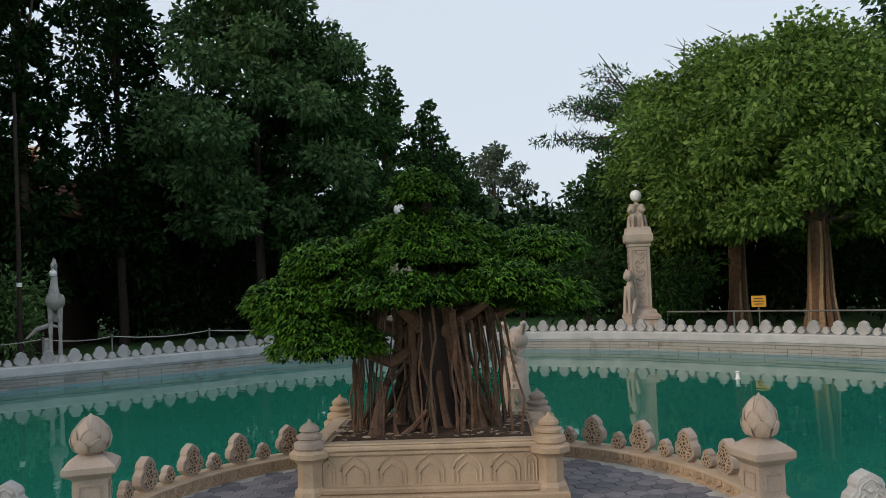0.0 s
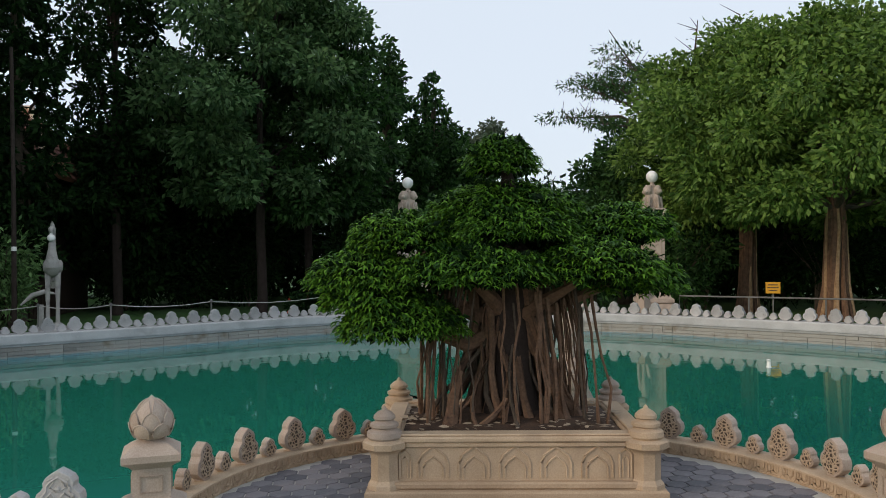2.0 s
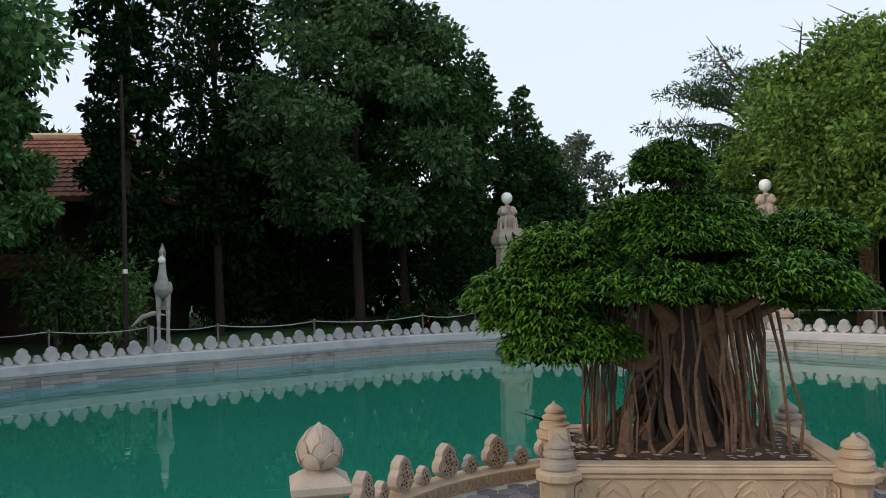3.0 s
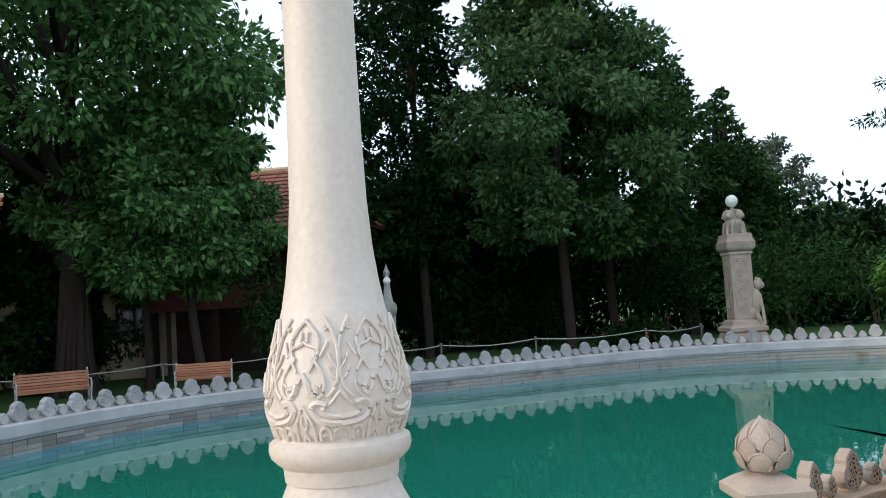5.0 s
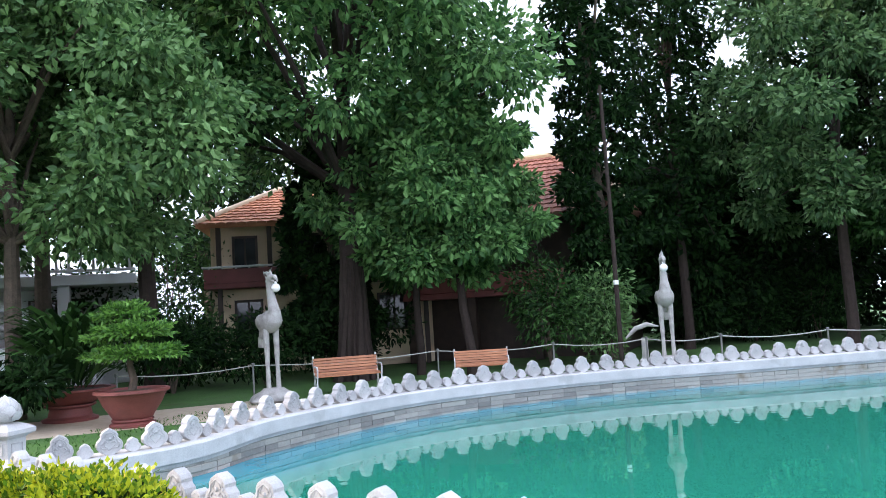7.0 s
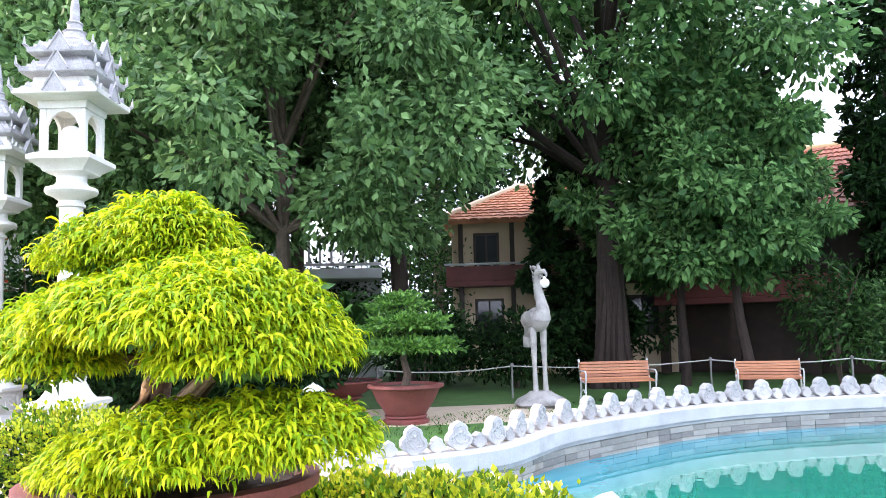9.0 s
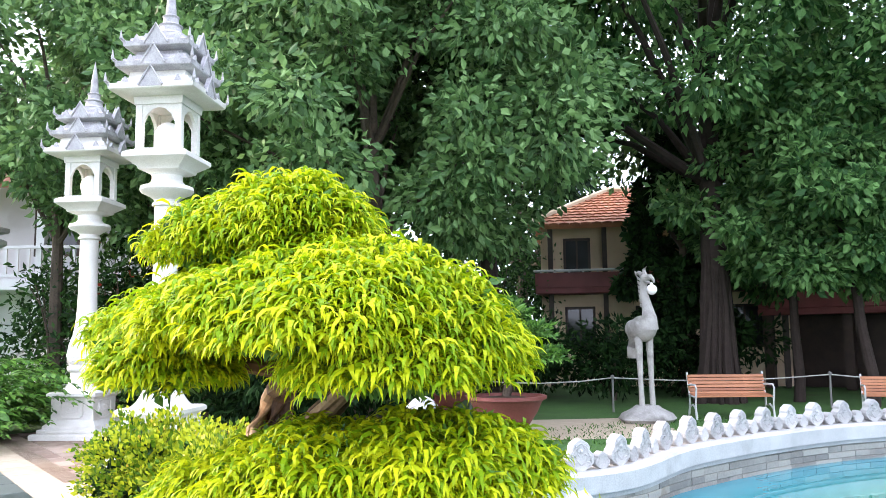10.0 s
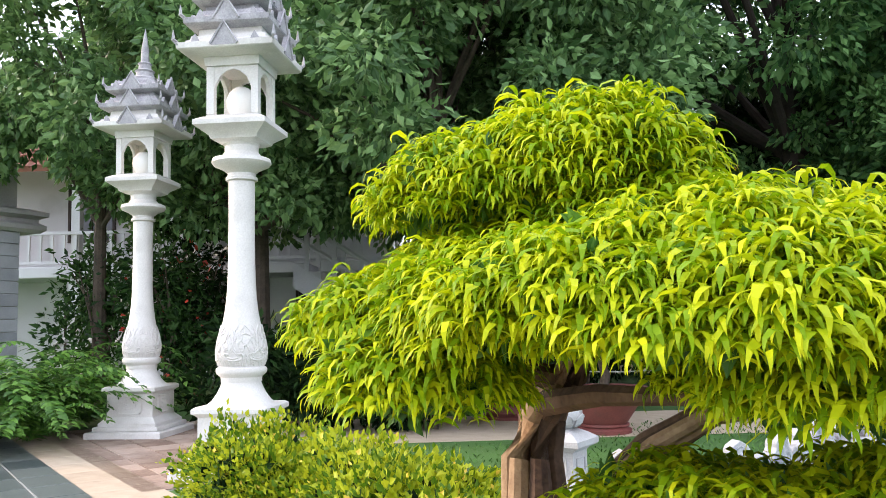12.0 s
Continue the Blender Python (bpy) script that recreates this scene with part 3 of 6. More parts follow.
petals_along(fine_bay, bay_kerb, BAYBIG, BAYSMALL, 1, 0.113, -0.01, BAYFACES, False)


def post(at, z, label, mat, s=1.0):
    """A square post with a lotus-bud finial."""
    ob = thing("balustrade_post", (*at, 0), label, "post", "posts of the pond balustrade", rot=12)
    ob.scale = (s, s, 1)
    h = z - 0.315
    part("shaft", Geo().square([(0.21, -0.1), (0.21, h - 0.42), (0.24, h - 0.41), (0.24, h - 0.36), (0.20, h - 0.33), (0.14, h - 0.30), (0.13, h - 0.29), (0.13, h - 0.10), (0.15, h - 0.08), (0.19, h - 0.06), (0.20, h - 0.05), (0.20, h - 0.01), (0.14, h + 0.03), (0.08, h + 0.06)]), mat, ob)
    for k in range(4):
        m = Matrix.Rotation(k * math.pi / 2, 4, "Z")
        part("panel", Geo().box((0.15, 0.012, 0.008), (0, -0.134, h - 0.15), m=m).box((0.15, 0.012, 0.008), (0, -0.134, h - 0.25), m=m).box((0.008, 0.012, 0.108), (-0.075, -0.134, h - 0.25), m=m).box((0.008, 0.012, 0.108), (0.075, -0.134, h - 0.25), m=m), mat, ob)
    profile = [(0.075, 0.04), (0.085, 0.055), (0.07, 0.065), (0.098, 0.08), (0.125, 0.11), (0.137, 0.15), (0.136, 0.19), (0.122, 0.235), (0.092, 0.275), (0.052, 0.305), (0.02, 0.325), (0.0, 0.345)]
    finial = part("lotus_finial", Geo().lathe([(r, h + z) for r, z in profile], n=28), mat, ob)
    zs, rs = [z for _, z in profile[3:]], [r for r, _ in profile[3:]]

    def petal(z0, z1, half, proud):
        """One broad pointed petal that hugs the bud, with a raised rim."""
        g, rows, rim = Geo(), 7, []
        for j in range(rows + 1):
            v = j / rows
            z = z0 + (z1 - z0) * v
            r = float(np.interp(z, zs, rs)) + proud
            w = half * math.sqrt(max(0.0, 1 - v ** 2.2)) * (0.75 + 0.25 * min(1, v * 4))
            rim.append((r + 0.002, w, z))
            for u in (-1, -0.5, 0, 0.5, 1):
                g.v.append((r * math.cos(u * w), r * math.sin(u * w), h + z))
        g.f = [(j * 5 + i, j * 5 + i + 1, j * 5 + 6 + i, j * 5 + 5 + i) for j in range(rows) for i in range(4)]
        g.tube([(r * math.cos(w), r * math.sin(w), h + z) for r, w, z in rim] + [(r * math.cos(w), -r * math.sin(w), h + z) for r, w, z in rim[-2::-1]], 0.005, 5)
        return g.mesh("petal", mat)

    for row, (z0, z1, half, n, proud) in enumerate(((0.082, 0.175, 0.47, 6, 0.020), (0.13, 0.245, 0.47, 6, 0.012), (0.19, 0.318, 0.50, 6, 0.005))):
        pet = petal(z0, z1, half, proud)
        for i in range(n):
            part("petal", pet, None, finial, m=Matrix.Rotation(2 * math.pi * (i + 0.5 * (row % 2)) / n, 4, "Z"))
    return ob


post(FIN_L, 0.80, "carved sandstone post with a lotus bud finial", STONE, 0.88)
post(FIN_R, 0.86, "carved sandstone post with a lotus bud finial", STONE, 0.72)
post(FIN_P, 0.89, "white painted post with a lotus bud finial", WHITE)


# ---- planter with the banyan bonsai ----
PL_ROT, PL_W, PL_D, PL_TOP = -7.0, 1.86, 1.38, 0.45
PL_AT = (3.76, 6.60, BAY_Z)


def planter():
    ob = thing("planter", PL_AT, "carved sandstone planter box with stupa corners on the terrace", "planter", rot=PL_ROT)
    h = PL_TOP - BAY_Z
    w, d = PL_W / 2, PL_D / 2
    base = Geo().box((PL_W + 0.22, PL_D + 0.22, 0.07), c=0.012).box((PL_W + 0.12, PL_D + 0.12, 0.05), (0, 0, 0.07), c=0.012)
    part("base", base, WARM, ob)
    for s in (-1, 1):
        part("side_wall", Geo().box((PL_W, 0.10, h - 0.20), (0, s * (d - 0.05), 0.12)), WARM, ob)
        part("side_wall", Geo().box((0.10, PL_D - 0.2, h - 0.20), (s * (w - 0.05), 0, 0.12)), WARM, ob)
        for grow, deep, hh, z, c in ((0.04, 0.14, 0.035, 0.09, 0.008), (0.10, 0.17, 0.04, 0.054, 0.01), (0.02, 0.13, 0.016, 0.014, 0.006)):
            part("cornice", Geo().box((PL_W + grow, deep, hh), (0, s * (d - 0.05), h - z), c=c), WARM, ob)
            part("cornice", Geo().box((deep, PL_D - 0.26, hh), (s * (w - 0.05), 0, h - z), c=c), WARM, ob)
    arch = Geo()
    for k, r in ((1.0, 0.011), (0.68, 0.009)):
        arch.tube([(-0.105 * k, 0, 0.0), (-0.105 * k, 0, 0.10 * k), (-0.085 * k, 0, 0.15 * k), (-0.04 * k, 0, 0.185 * k), (0, 0, 0.215 * k), (0.04 * k, 0, 0.185 * k), (0.085 * k, 0, 0.15 * k), (0.105 * k, 0, 0.10 * k), (0.105 * k, 0, 0.0)], r, 5)
    ARCH = arch.mesh("arch_relief", WARM)
    slim = Geo().tube([(-0.04, 0, 0), (-0.04, 0, 0.16), (0, 0, 0.20), (0.04, 0, 0.16), (0.04, 0, 0)], 0.010, 5).tube([(-0.018, 0, 0), (-0.018, 0, 0.12), (0, 0, 0.15), (0.018, 0, 0.12), (0.018, 0, 0)], 0.008, 5).mesh("arch_relief", WARM)
    for s in (-1, 1):
        turn = Matrix.Rotation(0 if s < 0 else math.pi, 4, "Z")
        for i in range(5):
            part("arch_relief", ARCH, None, ob, m=turn @ Matrix.Translation(((i - 2) * 0.285, -d, 0.14)))
        for k in (-1, 1):
            part("arch_relief", slim, None, ob, m=turn @ Matrix.Translation((k * 0.765, -d, 0.14)))
        turn = Matrix.Rotation(s * math.pi / 2, 4, "Z")
        for i in range(3):
            part("arch_relief", ARCH, None, ob, m=turn @ Matrix.Translation(((i - 1) * 0.33, -w, 0.14)))
    for sx in (-1, 1):
        for sy in (-1, 1):
            p = (sx * (w - 0.02), sy * (d - 0.02), 0)
            part("corner_post", Geo().lathe([(0.125, 0.06), (0.125, 0.10), (0.10, 0.13), (0.10, h - 0.14), (0.12, h - 0.11), (0.155, h - 0.09), (0.16, h - 0.05), (0.12, h - 0.03)], p, 8, flat=22.5), WARM, ob)
            part("stupa", Geo().lathe([(0.115, h - 0.03), (0.125, h - 0.015), (0.12, h + 0.02), (0.09, h + 0.035), (0.085, h + 0.045), (0.10, h + 0.055), (0.10, h + 0.075), (0.07, h + 0.09), (0.065, h + 0.10), (0.078, h + 0.11), (0.075, h + 0.13), (0.05, h + 0.155), (0.02, h + 0.17), (0.014, h + 0.185), (0.0, h + 0.20)], p, 16), STONE if sx * sy > 0 else WARM, ob)
    soil = Geo()
    rng = random.Random(4)
    nx, ny = 16, 10
    for j in range(ny + 1):
        for i in range(nx + 1):
            x, y = (i / nx - 0.5) * (PL_W - 0.21), (j / ny - 0.5) * (PL_D - 0.21)
            soil.v.append((x, y, h - 0.06 + 0.11 * max(0, 1 - (x / w) ** 2) * max(0, 1 - (y / d) ** 2) + rng.uniform(-0.012, 0.012)))
    soil.f = [(j * (nx + 1) + i, j * (nx + 1) + i + 1, (j + 1) * (nx + 1) + i + 1, (j + 1) * (nx + 1) + i) for j in range(ny) for i in range(nx)]
    part("soil", soil, SOIL, ob)
    rngn = np.random.default_rng(5)
    k = 260
    pos = np.stack([rngn.uniform(-w + 0.12, w - 0.12, k), rngn.uniform(-d + 0.12, d - 0.12, k), np.full(k, h + 0.015)], 1)
    ang = rngn.uniform(0, 6.28, k)
    tagged(part("leaf_litter", leaf_mesh("leaf_litter", PALEBARK, pos, np.stack([np.cos(ang), np.sin(ang), 0 * ang], 1), 0.07, 0.4, 0.1, 0.1), None, ob), "dry fallen leaves", kind="stuff")
    return ob


planter()


def pad_leaves(name, mat, pads, n, length, width, rise, fall, seed, tuft=6, under=0.12, curled=False):
    """Leaves in drooping tufts over the tops and edges of cushion-shaped pads (x, y, z, rx, ry, rz)."""
    rng = np.random.default_rng(seed)
    pd = np.array(pads, float)
    area = pd[:, 3] * pd[:, 4]
    which = rng.choice(len(pd), n, p=area / area.sum())
    d = rng.normal(size=(n, 3))
    d /= np.linalg.norm(d, axis=1, keepdims=True)
    d[:, 2] = np.abs(d[:, 2]) - under * rng.random(n)
    lump = 1 + 0.10 * np.sin(d[:, 0] * 8 + which * 2) * np.sin(d[:, 1] * 9 + which) + rng.normal(0, 0.06, n)
    c = pd[which, :3] + d * lump[:, None] * pd[which, 3:6]
    a0_ = rng.uniform(0, 6.28, n)
    pos, out = [], []
    for k in range(tuft):
        a = a0_ + k * 6.28 / tuft + rng.normal(0, 0.3, n)
        o = np.stack([np.cos(a), np.sin(a), 0 * a], 1) + d * np.array([0.8, 0.8, 0])
        o /= np.linalg.norm(o, axis=1, keepdims=True) + 1e-9
        pos.append(c + rng.normal(0, length * 0.12, (n, 3)))
        out.append(o)
    if curled:
        return curled_leaf_mesh(name, mat, np.concatenate(pos), np.concatenate(out), length, width, seed)
    return leaf_mesh(name, mat, np.concatenate(pos), np.concatenate(out), length, width, rise, fall, seed=seed)


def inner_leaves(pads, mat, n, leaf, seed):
    """Leaves and twigs closing the pads from within; their darker colour is painted shade."""
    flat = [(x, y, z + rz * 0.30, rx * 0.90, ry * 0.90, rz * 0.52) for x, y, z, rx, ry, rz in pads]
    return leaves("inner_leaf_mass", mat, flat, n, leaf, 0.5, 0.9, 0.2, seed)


def banyan_bonsai():
    ob = thing("banyan_bonsai", (PL_AT[0], PL_AT[1], PL_TOP), "clipped banyan bonsai with hanging aerial roots in the planter", "tree")
    rng = random.Random(11)
    # trunk of fused roots that twist upward and flare at the soil
    for i in range(46):
        a = 2 * math.pi * i / 46 * 2 + rng.uniform(-0.2, 0.2)
        r0 = rng.uniform(0.34, 0.62) if i % 3 else rng.uniform(0.18, 0.34)
        r1 = rng.uniform(0.10, 0.27)
        swing, bend = rng.uniform(-0.7, 0.7), rng.uniform(-0.05, 0.05)
        t = rng.choice((0.012, 0.017, 0.022, 0.030, 0.042))
        pts = []
        for q in (0, 0.08, 0.2, 0.38, 0.58, 0.8, 1.0):
            r = r1 + (r0 - r1) * (1 - q) ** 2.2
            aa = a + swing * q + 0.18 * math.sin(5 * q + i)
            pts.append((r * math.cos(aa) * 1.12 + bend * math.sin(7 * q), r * math.sin(aa) * 0.78, -0.03 + 1.02 * q))
        part("root", Geo().tube(pts, [t * 1.5, t * 1.25, t, t * rng.uniform(0.8, 1.1), t * rng.uniform(0.7, 1.1), t, t * 1.2], 7), FIGBARK if i % 5 else BARK, ob)
    # core in near-black bark, which paints the shade in the gaps between roots
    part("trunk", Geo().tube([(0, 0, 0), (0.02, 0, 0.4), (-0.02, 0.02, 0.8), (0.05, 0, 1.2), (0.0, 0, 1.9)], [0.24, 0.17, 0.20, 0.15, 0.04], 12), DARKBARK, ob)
    for i in range(54):
        a = rng.uniform(0, 6.28)
        side = i % 3
        if side == 0:
            x, y = rng.uniform(-0.70, -0.42), rng.uniform(-0.35, 0.35)
        elif side == 1:
            x, y = rng.uniform(0.42, 0.72), rng.uniform(-0.35, 0.35)
        else:
            x, y = 0.52 * math.cos(a), -abs(0.42 * math.sin(a))
        top = rng.uniform(0.72, 0.95)
        j = [rng.uniform(-0.035, 0.035) for _ in range(3)]
        t = rng.choice((0.006, 0.007, 0.008, 0.010, 0.015))
        part("aerial_root", Geo().tube([(x, y, -0.03), (x + j[0], y, top * 0.3), (x * 0.97 + j[1], y * 0.95, top * 0.6), (x * 0.93 + j[2], y * 0.9, top * 0.85), (x * 0.85, y * 0.85, top + 0.15)], [t * 1.5, t, t, t * 1.1, t * 1.4], 5), FIGBARK if i % 4 else BARK, ob)
    for x, y, z in ((-0.95, 0.05, 1.02), (0.80, 0.0, 1.0), (-0.35, -0.35, 1.08), (0.45, -0.3, 1.02), (0.1, 0.4, 1.3), (0.85, 0.15, 1.30), (-0.75, -0.15, 0.72), (-0.70, 0.1, 1.28)):
        part("limb", Geo().tube([(0, 0, 0.70), (x * 0.45, y * 0.5, z - 0.16), (x, y, z)], [0.09, 0.06, 0.03], 8), FIGBARK, ob)
    pads = [(-0.04, 0.05, 1.93, 0.27, 0.25, 0.24), (-0.04, 0.05, 2.00, 0.22, 0.20, 0.17), (0.02, 0.15, 1.58, 0.56, 0.42, 0.25), (0.95, 0.12, 1.40, 0.40, 0.36, 0.26), (-0.80, 0.12, 1.36, 0.40, 0.36, 0.24), (0.04, -0.16, 1.40, 0.46, 0.32, 0.22),
            (0.60, -0.36, 1.10, 0.48, 0.32, 0.26), (-0.16, -0.46, 1.08, 0.38, 0.28, 0.22), (-1.10, 0.0, 1.04, 0.40, 0.34, 0.26), (-0.84, -0.24, 0.70, 0.44, 0.34, 0.26), (-1.02, -0.12, 0.88, 0.38, 0.32, 0.22), (1.02, -0.02, 1.00, 0.36, 0.32, 0.22),
            (-0.55, -0.2, 1.08, 0.34, 0.30, 0.20), (0.35, 0.35, 1.20, 0.50, 0.30, 0.22)]
    crown = part("crown", pad_leaves("crown", L_FIG, pads, 10500, 0.066, 0.27, 0.5, 0.85, 3, 5, 0.3), None, ob)
    # near-black inner leaves put the shade between the pads into colour
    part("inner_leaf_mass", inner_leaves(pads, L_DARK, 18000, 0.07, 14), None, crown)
    return ob


banyan_bonsai()


# ---- lamp columns ----
def leaf_relief(r0, n):
    """Flame-shaped carved leaves round the swelling of a column."""
    g = Geo()

    def on(a, z):
        rr = np.interp(z, [1.05, 1.12, 1.21, 1.32, 1.47, 1.62], [0.222, 0.243, 0.252, 0.236, 0.196, 0.162]) + 0.001
        return (rr * math.cos(a), rr * math.sin(a), z)

    for i in range(n):
        a = 2 * math.pi * i / n
        w = math.pi / n

        def line(pts, r):
            for _ in range(2):
                cut = [pts[0]]
                for (u0, z0), (u1, z1) in zip(pts, pts[1:]):
                    cut += [(u0 * 0.75 + u1 * 0.25, z0 * 0.75 + z1 * 0.25), (u0 * 0.25 + u1 * 0.75, z0 * 0.25 + z1 * 0.75)]
                pts = cut + [pts[-1]]
            g.tube([on(a + u * w, z) for u, z in pts], r * 1.35, 5)

        for s in (-1, 1):
            line([(s * 0.22, 1.215), (s * 0.14, 1.25), (0, 1.28)], 0.008)
            line([(s * 0.22, 1.218), (s * 0.34, 1.205), (s * 0.42, 1.225), (s * 0.34, 1.24), (s * 0.30, 1.228)], 0.007)
            line([(s * 0.24, 1.205), (s * 0.44, 1.197), (s * 0.62, 1.225), (s * 0.60, 1.27), (s * 0.42, 1.31), (s * 0.26, 1.335)], 0.0045)
            line([(s * 0.18, 1.285), (s * 0.34, 1.32), (s * 0.46, 1.345), (s * 0.40, 1.365), (s * 0.14, 1.372), (0, 1.385)], 0.0045)
            line([(s * 0.27, 1.32), (s * 0.44, 1.36), (s * 0.46, 1.395), (s * 0.22, 1.432), (-s * 0.06, 1.462)], 0.0045)
            line([(s * 0.50, 1.335), (s * 0.62, 1.36), (s * 0.72, 1.385)], 0.004)
            line([(s * 0.12, 1.385), (s * 0.08, 1.40), (s * 0.12, 1.418)], 0.0035)
            line([(s * 0.24, 1.33), (s * 0.30, 1.318), (s * 0.38, 1.325)], 0.0035)
            line([(s * 0.48, 1.235), (s * 0.55, 1.25), (s * 0.60, 1.242)], 0.0035)
            line([(s * 0.66, 1.20), (s * 0.92, 1.235), (s, 1.30), (s * 0.99, 1.37), (s * 0.84, 1.42), (s * 0.60, 1.465)], 0.0048)
            line([(s * 0.98, 1.29), (s * 0.80, 1.32), (s * 0.74, 1.345)], 0.0038)
            line([(s * 0.95, 1.255), (s * 0.78, 1.275), (s * 0.72, 1.30)], 0.0038)
            line([(s * 0.72, 1.43), (s * 0.62, 1.42), (s * 0.60, 1.435)], 0.0035)
            line([(s, 1.225), (s * 0.84, 1.195), (s * 0.66, 1.172)], 0.005)
            line([(s * 0.64, 1.178), (s * 0.38, 1.190), (s * 0.20, 1.165), (s * 0.38, 1.130), (s * 0.70, 1.118), (s, 1.116)], 0.009)
            line([(s * 0.60, 1.168), (s * 0.48, 1.158), (s * 0.62, 1.142), (s, 1.136)], 0.007)
            line([(0, 1.178), (s * 0.12, 1.145), (s * 0.24, 1.12), (s * 0.28, 1.06)], 0.0055)
            line([(s * 0.02, 1.15), (s * 0.12, 1.12), (-s * 0.04, 1.09), (s * 0.08, 1.06)], 0.0045)
            line([(s * 0.42, 1.06), (s * 0.44, 1.092), (s * 0.57, 1.108), (s * 0.70, 1.092), (s * 0.72, 1.06)], 0.0055)
            line([(s * 0.78, 1.06), (s * 0.80, 1.09), (s * 0.92, 1.104), (s, 1.10)], 0.0055)
            line([(s * 0.52, 1.075), (s * 0.57, 1.085), (s * 0.63, 1.075)], 0.0045)
    return g


def lamp_column(at, label, mat, rot):
    ob = thing("lamp_column", (*at, 0), label, "lamp", "stone lamp columns", rot=rot)
    part("plinth", Geo().box((1.05, 1.05, 0.10), c=0.015).box((0.9, 0.9, 0.06), (0, 0, 0.10), c=0.012), mat, ob)
    ped = part("pedestal", Geo().square([(0.40, 0.16), (0.40, 0.20), (0.36, 0.24), (0.33, 0.27), (0.32, 0.28), (0.32, 0.58), (0.34, 0.60), (0.37, 0.62), (0.37, 0.66), (0.34, 0.68)]), mat, ob)
    part("flare", Geo().lathe([(0.345, 0.67), (0.325, 0.69), (0.29, 0.72), (0.26, 0.76), (0.235, 0.80), (0.212, 0.845), (0.195, 0.885), (0.19, 0.93), (0.19, 0.96)], n=36), mat, ob)
    for k in range(4):
        m = Matrix.Rotation(k * math.pi / 2, 4, "Z")
        g = Geo().tube([(-0.14, -0.323, 0.32), (-0.17, -0.323, 0.35), (-0.17, -0.323, 0.51), (-0.14, -0.323, 0.54), (0.14, -0.323, 0.54), (0.17, -0.323, 0.51), (0.17, -0.323, 0.35), (0.14, -0.323, 0.32), (-0.14, -0.323, 0.32)], 0.012, 5, m)
        g.tube([(-0.10, -0.322, 0.40), (-0.03, -0.322, 0.38), (0.08, -0.322, 0.41), (0.09, -0.322, 0.46), (-0.02, -0.322, 0.49), (-0.08, -0.322, 0.46), (-0.02, -0.322, 0.43)], 0.010, 5, m)
        part("carved_panel", g, mat, ped)
    part("ring", Geo().lathe([(0.20, 0.90), (0.205, 0.95), (0.225, 0.965), (0.245, 0.985), (0.252, 1.01), (0.248, 1.035), (0.225, 1.05), (0.222, 1.06)], n=40), mat, ob)
    shaft = part("shaft", Geo().lathe([(0.215, 1.05), (0.236, 1.09), (0.250, 1.16), (0.250, 1.21), (0.243, 1.27), (0.226, 1.34), (0.205, 1.42), (0.184, 1.50), (0.166, 1.60), (0.151, 1.72), (0.140, 1.88), (0.134, 2.10), (0.130, 2.50), (0.132, 2.92)], n=40), mat, ob)
    part("leaf_relief", leaf_relief(0.25, 6), mat, shaft)
    part("capital", Geo().lathe([(0.132, 2.92), (0.16, 2.93), (0.16, 2.96), (0.14, 2.97), (0.14, 3.00), (0.19, 3.04), (0.28, 3.08), (0.30, 3.11), (0.29, 3.15), (0.20, 3.18), (0.17, 3.22), (0.17, 3.28), (0.20, 3.32)], n=32), mat, ob)
    part("lantern_base", Geo().square([(0.18, 3.30), (0.24, 3.33), (0.25, 3.36), (0.33, 3.42), (0.37, 3.45), (0.37, 3.50), (0.30, 3.54)]), mat, ob)
    lan = part("lantern", Geo().square([(0.27, 3.53), (0.27, 3.56)]).square([(0.28, 4.06), (0.29, 4.16)]), mat, ob)
    for sx in (-1, 1):
        for sy in (-1, 1):
            part("pillar", Geo().box((0.075, 0.075, 0.50), (sx * 0.23, sy * 0.23, 3.56), c=0.01), mat, lan)
    for k in range(4):
        m = Matrix.Rotation(k * math.pi / 2, 4, "Z")
        g = Geo()
        half = [(0.0, 4.03), (0.07, 4.01), (0.14, 3.95), (0.19, 3.84), (0.195, 3.56), (0.20, 3.56), (0.20, 4.07), (0.0, 4.07)]
        for s in (-1, 1):
            for a, b, c2, d in ((0, 1, 6, 7), (1, 2, 6, 6), (2, 3, 6, 6), (3, 4, 5, 6)):
                q = [half[a], half[b], half[c2], half[d]]
                q = q[:3] if q[2] == q[3] else q
                g.plate([(s * x, z) for x, z in q], 0.04, m @ Matrix.Translation((0, -0.235, 0)))
        part("arch", g, mat, lan)
    part("globe", Geo().ball(0.155, (0, 0, 3.735), 20, 12, (1, 1, 1.15)), GLOBE, lan, "white glass globe")
    z = 4.15
    for i, (r, hh) in enumerate(((0.49, 0.27), (0.44, 0.25), (0.38, 0.23))):
        tier = part("roof_tier", Geo().square([(r - 0.13, z), (r - 0.02, z + 0.02), (r, z + 0.04), (r + 0.005, z + 0.095), (r - 0.05, z + 0.11), (r - 0.10, z + 0.15), (r - 0.11, z + 0.19), (r - 0.16, z + 0.20), (r - 0.17, z + hh + 0.01)]), TIER if i else mat, ob)
        for k in range(4):
            m = Matrix.Rotation(k * math.pi / 2, 4, "Z")
            g = Geo().plate([(-0.13, z + 0.05), (0.13, z + 0.05), (0.06, z + 0.16), (0.0, z + 0.27)][:2] + [(0.07, z + 0.15), (0.0, z + 0.27), (-0.07, z + 0.15)], 0.05, m @ Matrix.Translation((0, -r + 0.02, 0)))
